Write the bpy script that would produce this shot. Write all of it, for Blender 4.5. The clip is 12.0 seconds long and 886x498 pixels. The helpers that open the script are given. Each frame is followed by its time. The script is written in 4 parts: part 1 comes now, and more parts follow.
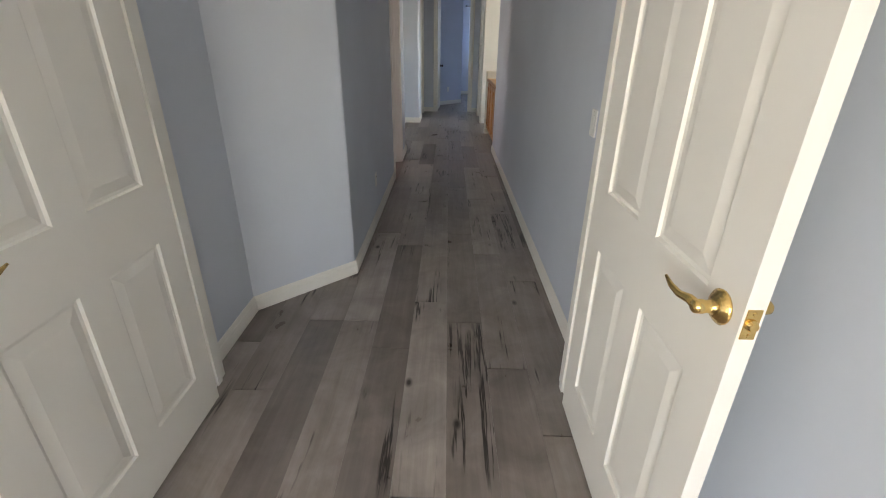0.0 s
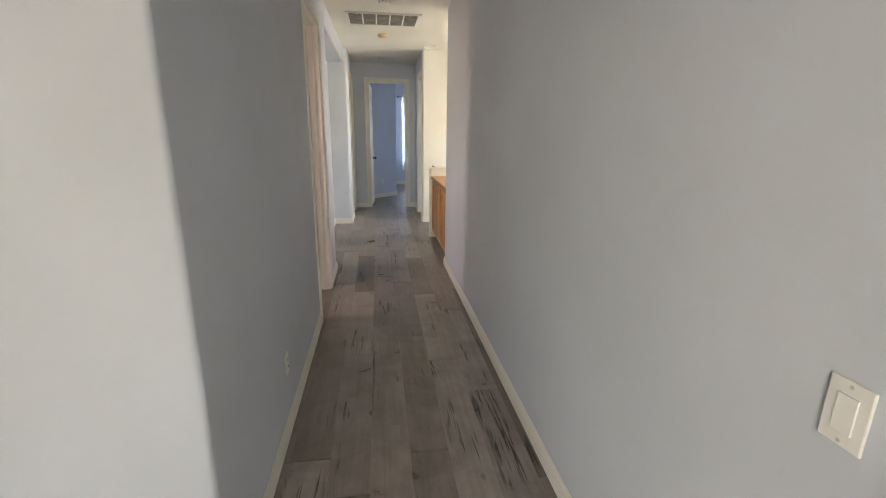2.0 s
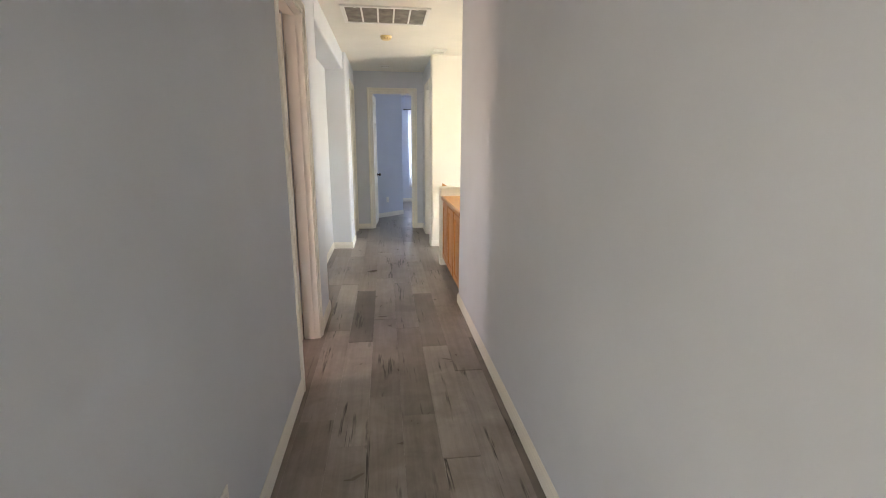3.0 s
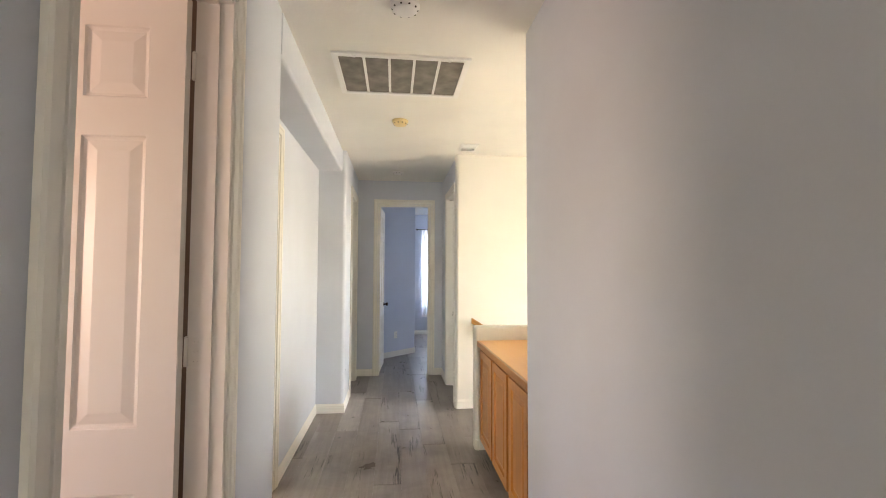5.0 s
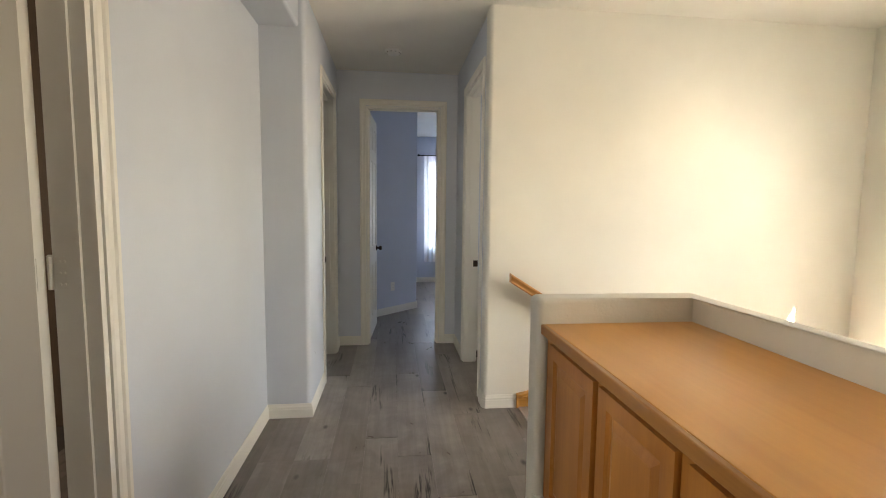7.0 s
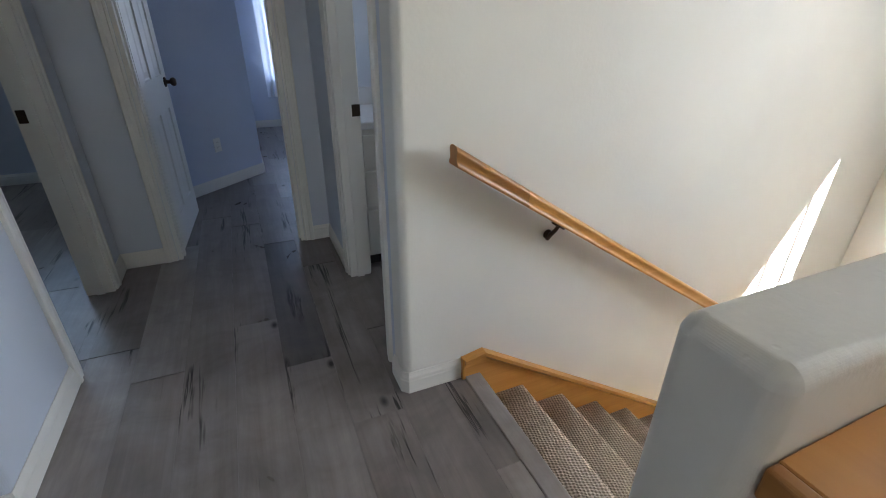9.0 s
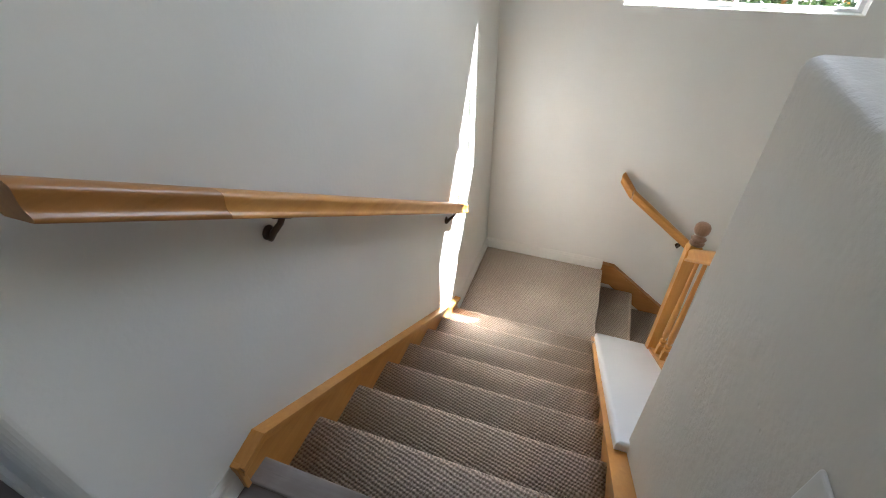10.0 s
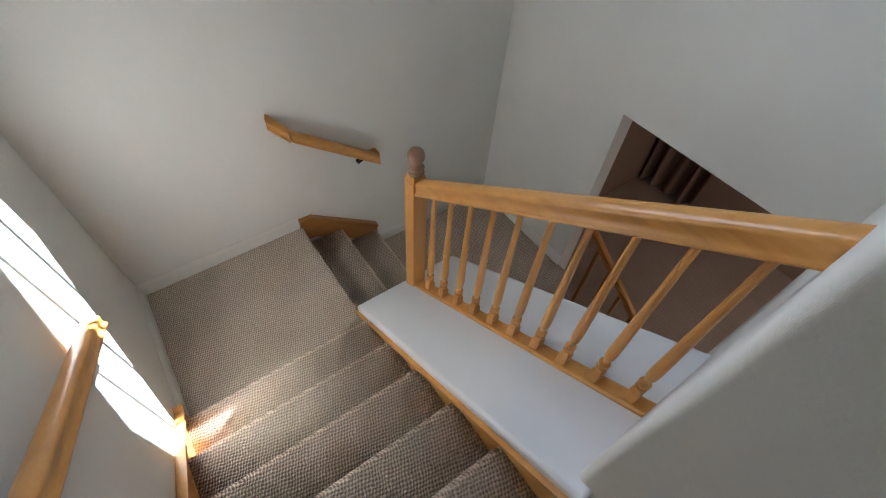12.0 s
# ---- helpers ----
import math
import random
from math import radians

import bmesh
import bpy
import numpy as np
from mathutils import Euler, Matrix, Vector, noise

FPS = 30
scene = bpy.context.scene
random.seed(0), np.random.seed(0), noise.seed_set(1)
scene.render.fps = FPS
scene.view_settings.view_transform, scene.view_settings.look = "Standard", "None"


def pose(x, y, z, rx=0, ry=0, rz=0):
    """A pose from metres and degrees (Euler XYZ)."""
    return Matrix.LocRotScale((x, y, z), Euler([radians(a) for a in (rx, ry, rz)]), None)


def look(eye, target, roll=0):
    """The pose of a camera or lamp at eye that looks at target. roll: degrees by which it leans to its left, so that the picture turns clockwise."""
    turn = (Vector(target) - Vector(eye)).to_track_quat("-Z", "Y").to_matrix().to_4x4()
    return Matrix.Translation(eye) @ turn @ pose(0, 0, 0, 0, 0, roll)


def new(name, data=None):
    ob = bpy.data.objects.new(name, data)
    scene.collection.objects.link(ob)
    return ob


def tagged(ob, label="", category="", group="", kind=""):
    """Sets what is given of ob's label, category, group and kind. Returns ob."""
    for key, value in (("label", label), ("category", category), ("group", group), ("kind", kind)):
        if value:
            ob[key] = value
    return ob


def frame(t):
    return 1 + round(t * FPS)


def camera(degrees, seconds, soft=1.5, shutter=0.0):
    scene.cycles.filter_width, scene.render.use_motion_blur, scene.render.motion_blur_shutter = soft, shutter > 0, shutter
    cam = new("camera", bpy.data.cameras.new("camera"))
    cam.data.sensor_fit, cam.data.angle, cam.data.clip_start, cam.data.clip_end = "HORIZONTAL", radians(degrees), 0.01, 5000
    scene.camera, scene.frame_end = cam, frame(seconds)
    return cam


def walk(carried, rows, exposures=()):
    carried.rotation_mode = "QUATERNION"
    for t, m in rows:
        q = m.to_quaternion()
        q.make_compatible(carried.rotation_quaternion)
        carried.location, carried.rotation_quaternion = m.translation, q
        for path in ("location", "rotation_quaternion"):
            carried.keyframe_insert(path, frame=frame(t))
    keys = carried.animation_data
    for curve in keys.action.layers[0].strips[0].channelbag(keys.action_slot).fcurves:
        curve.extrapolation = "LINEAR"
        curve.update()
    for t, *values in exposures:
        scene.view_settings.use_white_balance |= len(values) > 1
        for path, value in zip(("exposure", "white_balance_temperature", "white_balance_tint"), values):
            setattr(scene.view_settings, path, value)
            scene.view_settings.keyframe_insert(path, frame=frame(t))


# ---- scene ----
cam = camera(89.3, 12.0, soft=1.0)
PATH = [
    (0, (0.301, -0.526, 1.396), (0.288, 1.292, 0.564), 0.8),
    (0.5, (0.238, -0.228, 1.427), (0.351, 1.627, 0.688), 0.3),
    (1, (0.156, 0.129, 1.469), (0.373, 2.013, 0.836), -0.3),
    (1.5, (0.216, 0.557, 1.505), (0.486, 2.459, 0.951), -0.1),
    (2, (0.195, 0.954, 1.527), (0.472, 2.867, 1.012), 0.7),
    (2.5, (0.229, 1.360, 1.526), (0.488, 3.285, 1.050), 0.6),
    (4.3, (0.266, 2.972, 1.457), (0.495, 4.937, 1.162), 0.2),
    (4.5, (0.249, 3.153, 1.448), (0.472, 5.130, 1.252), 0.2),
    (5, (0.255, 3.667, 1.471), (0.470, 5.653, 1.562), 0.2),
    (5.5, (0.239, 4.129, 1.461), (0.443, 6.111, 1.633), -0.1),
    (6, (0.245, 4.599, 1.413), (0.449, 6.587, 1.498), -0.6),
    (6.5, (0.285, 5.019, 1.427), (0.489, 7.008, 1.370), 0.0),
    (6.7, (0.279, 5.194, 1.408), (0.493, 7.180, 1.302), 0.3),
    (8.3, (0.404, 6.613, 1.355), (0.731, 8.501, 0.783), 1.2),
    (8.5, (0.441, 6.803, 1.329), (0.861, 8.642, 0.665), 0.9),
    (9, (0.519, 7.191, 1.276), (1.239, 8.829, 0.383), 0.6),
    (9.2, (0.540, 7.312, 1.248), (1.446, 8.841, 0.331), 0.0),
    (9.5, (0.626, 7.511, 1.232), (1.792, 8.716, 0.141), -1.2),
    (9.8, (0.743, 7.631, 1.215), (2.111, 8.482, 0.029), -3.3),
    (10, (0.829, 7.749, 1.2), (2.301, 8.297, -0.038), -1.1),
    (10.2, (0.929, 7.766, 1.240), (2.452, 8.049, -0.024), -1.6),
    (10.5, (1.093, 7.905, 1.264), (2.612, 7.616, -0.005), 2.3),
    (11, (1.358, 7.896, 1.252), (2.626, 7.227, -0.142), 4.2),
    (11.5, (1.554, 7.899, 1.227), (2.654, 7.174, -0.278), 4.3),
    (12, (1.753, 7.942, 1.085), (2.718, 7.165, -0.485), 4.7),
]
EXPOSURE = [(0, 4.64, 6750, 10), (1, 4.88, 6850, 10), (1.5, 5.1, 7100, 10), (2.5, 5.5, 7750, 11), (4.5, 5.88, 7600, 12), (5.5, 5.27, 8250, 13), (6.5, 5.07, 8250, 12),
            (8.5, 4.36, 6550, 11), (9.0, 4.38, 6150, 11), (9.5, 4.17, 5900, 11), (10.5, 3.58, 5750, 10), (12, 3.31, 5550, 10)]
walk(cam, [(t, look(eye, target, roll)) for t, eye, target, roll in PATH], EXPOSURE)

# ---- world, sun, large lights ----
world = bpy.data.worlds.new("world")
scene.world = world
world.use_nodes = True
_nt = world.node_tree
_sky = _nt.nodes.new("ShaderNodeTexSky")
_sky.sky_type = "NISHITA"
_sky.sun_disc = False
SUN_A, SUN_B = -0.685, -1.22                     # slope of the sunbeam along x and z for each metre of y
_sky.sun_elevation = math.atan2(-SUN_B, math.hypot(SUN_A, 1))
_sky.sun_rotation = math.atan2(-SUN_A, -1)
_nt.links.new(_sky.outputs[0], _nt.nodes["Background"].inputs[0])
_nt.nodes["Background"].inputs[1].default_value = 0.05

sun = new("sun", bpy.data.lights.new("sun", "SUN"))
sun.data.energy, sun.data.angle, sun.data.color = 5.0, radians(0.5), (1.0, 0.965, 0.91)
sun.matrix_basis = look((0, 0, 0), (SUN_A, 1, SUN_B))


def area_light(name, eye, target, w, h, power, colour):
    lamp = bpy.data.lights.new(name, "AREA")
    lamp.shape, lamp.size, lamp.size_y, lamp.energy, lamp.color = "RECTANGLE", w, h, power, colour
    ob = new(name, lamp)
    ob.matrix_basis = look(eye, target)
    return ob


SKY = (0.80, 0.90, 1.0)
stair_light = area_light("skylight_stair", (3.80, 7.205, 1.60), (2.1, 7.35, 1.35), 1.05, 1.05, 0.8, (1.0, 0.985, 0.96))
stair_light.data.spread = radians(125)
area_light("skylight_master", (-1.1, -4.42, 1.45), (-0.7, 0, 1.2), 3.8, 2.0, 7.0, (1.0, 0.95, 0.89))
area_light("skylight_bedroom", (1.55, 14.02, 1.45), (1.2, 10, 1.7), 1.3, 1.6, 1.35, (0.55, 0.70, 1.0))
area_light("skylight_left_room", (-1.55, 11.98, 1.7), (-1.2, 9, 0.8), 1.2, 1.4, 0.28, (0.70, 0.85, 1.0))
# added fills: no source is seen in these rooms, their windows are invented
area_light("fill_bath", (-2.62, 4.01, 1.6), (-0.6, 4.95, 1.2), 0.9, 1.0, 0.75, (1.0, 0.67, 0.58))
area_light("fill_linen_room", (-2.62, 6.35, 1.6), (0, 6.6, 1.1), 0.9, 1.0, 0.8, (1.0, 0.9, 0.78))
area_light("fill_small_bath", (2.42, 9.2, 1.75), (1.2, 9.3, 0.9), 0.6, 0.7, 0.15, (0.8, 0.88, 1.0))
# added warm fill for the lower room, with no window behind it
area_light("fill_lower_room", (0.45, 4.2, -1.5), (2.6, 4.4, -1.8), 1.0, 1.2, 2.0, (1.0, 0.78, 0.6))


# ---- materials ----
def material(name, colour, rough=0.5, metal=0.0):
    m = bpy.data.materials.new(name)
    m.use_nodes = True
    b = m.node_tree.nodes["Principled BSDF"]
    b.inputs["Base Color"].default_value = (*colour, 1)
    b.inputs["Roughness"].default_value = rough
    b.inputs["Metallic"].default_value = metal
    return m, m.node_tree, b


def node(nt, kind, **values):
    n = nt.nodes.new(kind)
    for key, value in values.items():
        n.inputs[key].default_value = value
    return n


def ramp(nt, source, stops):
    n = nt.nodes.new("ShaderNodeValToRGB")
    e = n.color_ramp.elements
    while len(e) < len(stops):
        e.new(0.5)
    for k, (pos, c) in enumerate(stops):
        e[k].position, e[k].color = pos, (*c, 1)
    nt.links.new(source, n.inputs[0])
    return n


def coords(nt, scale=(1, 1, 1), jitter=False, space="Object"):
    tc = nt.nodes.new("ShaderNodeTexCoord")
    mp = nt.nodes.new("ShaderNodeMapping")
    mp.inputs["Scale"].default_value = scale
    nt.links.new(tc.outputs[space], mp.inputs["Vector"])
    if jitter:
        info = nt.nodes.new("ShaderNodeObjectInfo")
        mul = nt.nodes.new("ShaderNodeMath")
        mul.operation = "MULTIPLY"
        mul.inputs[1].default_value = 37.0
        nt.links.new(info.outputs["Random"], mul.inputs[0])
        comb = nt.nodes.new("ShaderNodeCombineXYZ")
        for k in range(3):
            nt.links.new(mul.outputs[0], comb.inputs[k])
        nt.links.new(comb.outputs[0], mp.inputs["Location"])
    return mp


def bump(nt, b, source, strength, distance):
    n = nt.nodes.new("ShaderNodeBump")
    n.inputs["Strength"].default_value = strength
    n.inputs["Distance"].default_value = distance
    nt.links.new(source, n.inputs["Height"])
    nt.links.new(n.outputs[0], b.inputs["Normal"])
    return n


def paint(name, colour, rough=0.6, peel=0.35, scale=70.0, vary=0.05, depth=0.0025, lumps=0.0):
    """Rolled wall paint over orange-peel drywall texture."""
    m, nt, b = material(name, colour, rough)
    mp = coords(nt)
    big = node(nt, "ShaderNodeTexNoise", Scale=1.3, Detail=4.0)
    fine = node(nt, "ShaderNodeTexNoise", Scale=scale, Detail=3.0, Roughness=0.55)
    nt.links.new(mp.outputs[0], big.inputs["Vector"])
    nt.links.new(mp.outputs[0], fine.inputs["Vector"])
    lo = tuple(c * (1 - vary) for c in colour)
    hi = tuple(min(1, c * (1 + vary)) for c in colour)
    r = ramp(nt, big.outputs[0], [(0.3, lo), (0.7, hi)])
    nt.links.new(r.outputs[0], b.inputs["Base Color"])
    if not lumps:
        bump(nt, b, fine.outputs[0], peel, depth)
        return m
    # trowelled drywall: broad swells, patches of sand grain and a few pock marks
    swell = node(nt, "ShaderNodeTexNoise", Scale=11.0, Detail=3.0)
    where = node(nt, "ShaderNodeTexNoise", Scale=5.0, Detail=2.0)
    pock = node(nt, "ShaderNodeTexVoronoi", Scale=22.0, Randomness=1.0)
    for n in (swell, where, pock):
        nt.links.new(mp.outputs[0], n.inputs["Vector"])
    mask = ramp(nt, where.outputs[0], [(0.40, (0.15, 0.15, 0.15)), (0.62, (1, 1, 1))])
    pit = ramp(nt, pock.outputs["Distance"], [(0.03, (0, 0, 0)), (0.10, (1, 1, 1))])

    def mathn(op, x, y):
        n = nt.nodes.new("ShaderNodeMath")
        n.operation = op
        for k, v in enumerate((x, y)):
            if isinstance(v, float):
                n.inputs[k].default_value = v
            else:
                nt.links.new(v, n.inputs[k])
        return n.outputs[0]
    sand = mathn("MULTIPLY", fine.outputs[0], mask.outputs[0])
    height = mathn("ADD", mathn("ADD", sand, mathn("MULTIPLY", swell.outputs[0], 1.6)), mathn("MULTIPLY", pit.outputs[0], 0.35))
    bump(nt, b, height, peel, depth * lumps)
    return m


M_WALL = paint("grey_blue_paint", (0.605, 0.645, 0.71), peel=0.14)
M_STAIR = paint("cream_paint", (0.765, 0.755, 0.705), peel=0.25)
M_PONY = paint("textured_cream_paint", (0.70, 0.67, 0.60), peel=0.42, scale=85, depth=0.004, lumps=1.3)
M_CEIL = paint("ceiling_paint", (0.80, 0.79, 0.745), 0.8, 0.5, 50)
M_BED = paint("pale_blue_paint", (0.60, 0.65, 0.76))
M_BROWN = paint("lower_room_brown", (0.30, 0.195, 0.135))
# dark brown standing for the shade seen through the door hinge gaps
M_HINGE_SHADE = paint("hinge_gap_shade", (0.10, 0.066, 0.042))
M_TRIM = paint("white_gloss_trim", (0.80, 0.785, 0.73), 0.38, 0.08, 25, 0.03)
M_DOOR = paint("white_door_enamel", (0.79, 0.77, 0.71), 0.36, 0.10, 30, 0.03)
M_LEDGE = paint("smooth_white_ledge", (0.71, 0.72, 0.725), 0.45, 0.12, 40, 0.03)
M_PLASTIC = material("white_plastic", (0.80, 0.80, 0.78), 0.3)[0]
M_YELLOWED = material("yellowed_plastic", (0.78, 0.62, 0.30), 0.4)[0]
M_BRASS = material("polished_brass", (0.83, 0.58, 0.22), 0.16, 1.0)[0]
M_STEEL = material("satin_steel", (0.62, 0.60, 0.56), 0.35, 1.0)[0]
M_BRONZE = material("oil_rubbed_bronze", (0.07, 0.045, 0.03), 0.42, 0.8)[0]
M_BLACK = material("black_iron", (0.02, 0.02, 0.022), 0.45, 0.5)[0]
# near-black for painted shade in recesses and openings, and for the wall scuff
M_SHADE_SCUFF = material("gap_shade_and_scuff", (0.03, 0.025, 0.02), 0.9)[0]


def wood(name, dark, light, axis, rough=0.32, ring=14.0):
    m, nt, b = material(name, light, rough)
    sc = [ring, ring, ring]
    sc[axis] = ring * 0.07
    mp = coords(nt, tuple(sc), True)
    n1 = node(nt, "ShaderNodeTexNoise", Scale=1.0, Detail=5.0, Roughness=0.6, Distortion=0.6)
    n2 = node(nt, "ShaderNodeTexNoise", Scale=7.0, Detail=4.0, Roughness=0.7)
    nt.links.new(mp.outputs[0], n1.inputs["Vector"])
    nt.links.new(mp.outputs[0], n2.inputs["Vector"])
    add = nt.nodes.new("ShaderNodeMath")
    add.operation = "MULTIPLY_ADD"
    add.inputs[1].default_value = 0.45
    nt.links.new(n2.outputs[0], add.inputs[0])
    nt.links.new(n1.outputs[0], add.inputs[2])
    r = ramp(nt, add.outputs[0], [(0.5, dark), (0.9, light)])
    nt.links.new(r.outputs[0], b.inputs["Base Color"])
    bump(nt, b, n2.outputs[0], 0.06, 0.001)
    return m


M_MAPLE_X = wood("honey_maple_x", (0.53, 0.235, 0.048), (0.66, 0.325, 0.080), 0)
M_MAPLE_Y = wood("honey_maple_y", (0.53, 0.235, 0.048), (0.66, 0.325, 0.080), 1)
M_MAPLE_Z = wood("honey_maple_z", (0.53, 0.235, 0.048), (0.66, 0.325, 0.080), 2)
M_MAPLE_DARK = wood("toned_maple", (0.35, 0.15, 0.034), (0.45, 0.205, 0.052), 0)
M_MAPLE_DARK_Y = wood("dark_maple_y", (0.33, 0.14, 0.034), (0.42, 0.19, 0.050), 1)
M_FINIAL = wood("weathered_finial_wood", (0.20, 0.11, 0.06), (0.34, 0.20, 0.12), 2)
M_CABINET = wood("orange_oak_cabinet", (0.35, 0.132, 0.027), (0.47, 0.198, 0.046), 2, 0.35, 10)
M_TOP = wood("orange_wood_counter", (0.60, 0.268, 0.065), (0.68, 0.330, 0.092), 1, 0.3, 5)


def floor_material():
    """Grey-brown vinyl planks with grain, cathedral tone and dark splits along the board."""
    m, nt, b = material("grey_oak_plank", (0.2, 0.17, 0.15), 0.36)
    mp = coords(nt, (1, 1, 1), True)
    stretch = nt.nodes.new("ShaderNodeMapping")
    stretch.inputs["Scale"].default_value = (26, 1.6, 1)
    nt.links.new(mp.outputs[0], stretch.inputs["Vector"])
    grain = node(nt, "ShaderNodeTexNoise", Scale=1.0, Detail=6.0, Roughness=0.65, Distortion=0.4)
    nt.links.new(stretch.outputs[0], grain.inputs["Vector"])
    cloud = node(nt, "ShaderNodeTexNoise", Scale=4.5, Detail=4.0, Roughness=0.6, Distortion=0.5)
    nt.links.new(mp.outputs[0], cloud.inputs["Vector"])
    info = nt.nodes.new("ShaderNodeObjectInfo")
    tone = ramp(nt, info.outputs["Random"], [(0.0, (0.160, 0.137, 0.125)), (0.25, (0.238, 0.206, 0.188)),
                                             (0.80, (0.285, 0.250, 0.229)), (1.0, (0.345, 0.307, 0.284))])
    g = ramp(nt, grain.outputs[0], [(0.28, (0.80, 0.79, 0.78)), (0.7, (1.10, 1.10, 1.10))])
    c = ramp(nt, cloud.outputs[0], [(0.3, (0.72, 0.71, 0.70)), (0.75, (1.2, 1.2, 1.2))])
    mul = nt.nodes.new("ShaderNodeMix")
    mul.data_type, mul.blend_type = "RGBA", "MULTIPLY"
    mul.inputs[0].default_value = 1.0
    nt.links.new(tone.outputs[0], mul.inputs[6])
    nt.links.new(g.outputs[0], mul.inputs[7])
    mul2 = nt.nodes.new("ShaderNodeMix")
    mul2.data_type, mul2.blend_type = "RGBA", "MULTIPLY"
    mul2.inputs[0].default_value = 1.0
    nt.links.new(mul.outputs[2], mul2.inputs[6])
    nt.links.new(c.outputs[0], mul2.inputs[7])
    # dark splits: narrow bands of a long stretched noise, kept to patches
    s2 = nt.nodes.new("ShaderNodeMapping")
    s2.inputs["Scale"].default_value = (17, 0.62, 1)
    s2.inputs["Rotation"].default_value = (0, 0, 0.05)
    nt.links.new(mp.outputs[0], s2.inputs["Vector"])
    split = node(nt, "ShaderNodeTexNoise", Scale=1.0, Detail=5.0, Roughness=0.62, Distortion=0.3)
    nt.links.new(s2.outputs[0], split.inputs["Vector"])
    dev = nt.nodes.new("ShaderNodeMath")
    dev.operation = "SUBTRACT"
    dev.inputs[1].default_value = 0.5
    nt.links.new(split.outputs[0], dev.inputs[0])
    mag = nt.nodes.new("ShaderNodeMath")
    mag.operation = "ABSOLUTE"
    nt.links.new(dev.outputs[0], mag.inputs[0])
    sr = ramp(nt, mag.outputs[0], [(0.010, (1, 1, 1)), (0.036, (0, 0, 0))])
    s3 = nt.nodes.new("ShaderNodeMapping")
    s3.inputs["Scale"].default_value = (7, 1.2, 1)
    s3.inputs["Location"].default_value = (5, 3, 1)
    nt.links.new(mp.outputs[0], s3.inputs["Vector"])
    patch = node(nt, "ShaderNodeTexNoise", Scale=1.0, Detail=3.0, Roughness=0.6)
    nt.links.new(s3.outputs[0], patch.inputs["Vector"])
    pr = ramp(nt, patch.outputs[0], [(0.578, (0, 0, 0)), (0.635, (1, 1, 1))])
    both = nt.nodes.new("ShaderNodeMath")
    both.operation = "MULTIPLY"
    nt.links.new(sr.outputs[0], both.inputs[0])
    nt.links.new(pr.outputs[0], both.inputs[1])
    s4 = nt.nodes.new("ShaderNodeMapping")
    s4.inputs["Scale"].default_value = (4.2, 2.3, 1)
    nt.links.new(mp.outputs[0], s4.inputs["Vector"])
    kn = node(nt, "ShaderNodeTexVoronoi", Scale=1.0)
    nt.links.new(s4.outputs[0], kn.inputs["Vector"])
    kr = ramp(nt, kn.outputs["Distance"], [(0.025, (1, 1, 1)), (0.085, (0, 0, 0))])
    most = nt.nodes.new("ShaderNodeMath")
    most.operation = "MAXIMUM"
    nt.links.new(both.outputs[0], most.inputs[0])
    nt.links.new(kr.outputs[0], most.inputs[1])
    fin = nt.nodes.new("ShaderNodeMix")
    fin.data_type = "RGBA"
    fin.inputs[7].default_value = (0.03, 0.024, 0.022, 1)
    nt.links.new(most.outputs[0], fin.inputs[0])
    nt.links.new(mul2.outputs[2], fin.inputs[6])
    nt.links.new(fin.outputs[2], b.inputs["Base Color"])
    rr = ramp(nt, cloud.outputs[0], [(0.3, (0.27, 0.27, 0.27)), (0.75, (0.40, 0.40, 0.40))])
    nt.links.new(rr.outputs[0], b.inputs["Roughness"])
    bump(nt, b, grain.outputs[0], 0.10, 0.001)
    return m


def carpet_material(name, gain):
    """Looped berber carpet: diagonal rows of small knots in beige-grey."""
    m, nt, b = material(name, (0.40, 0.34, 0.29), 0.95)
    mp = coords(nt)
    wob = node(nt, "ShaderNodeTexNoise", Scale=30.0, Detail=2.0)
    nt.links.new(mp.outputs[0], wob.inputs["Vector"])
    sep = nt.nodes.new("ShaderNodeSeparateXYZ")
    nt.links.new(mp.outputs[0], sep.inputs[0])

    def calc(op, a, c):
        n = nt.nodes.new("ShaderNodeMath")
        n.operation = op
        for k, v in enumerate((a, c)):
            if v is None:
                continue
            if isinstance(v, (int, float)):
                n.inputs[k].default_value = v
            else:
                nt.links.new(v, n.inputs[k])
        return n.outputs[0]

    shift = calc("MULTIPLY", wob.outputs[0], 0.013)
    u = calc("ADD", calc("ADD", sep.outputs[0], sep.outputs[2]), shift)
    v = calc("ADD", calc("ADD", sep.outputs[1], calc("MULTIPLY", sep.outputs[2], 0.6)), shift)
    freq = 2 * math.pi / 0.0172
    waves = calc("MULTIPLY", calc("SINE", calc("MULTIPLY", calc("ADD", u, calc("MULTIPLY", v, 0.55)), freq), None),
                 calc("SINE", calc("MULTIPLY", calc("SUBTRACT", v, calc("MULTIPLY", u, 0.35)), freq * 0.85), None))
    knots = calc("MULTIPLY_ADD", waves, 0.5)
    nt.nodes[-1].inputs[2].default_value = 0.5
    fuzz = node(nt, "ShaderNodeTexNoise", Scale=260.0, Detail=3.0)
    nt.links.new(mp.outputs[0], fuzz.inputs["Vector"])
    cloud = node(nt, "ShaderNodeTexNoise", Scale=2.5, Detail=4.0)
    nt.links.new(mp.outputs[0], cloud.inputs["Vector"])
    a = ramp(nt, knots, [(0.05, (0.27 * gain, 0.21 * gain, 0.165 * gain)), (0.6, (0.53 * gain, 0.435 * gain, 0.345 * gain)), (1.0, (0.60 * gain, 0.50 * gain, 0.405 * gain))])
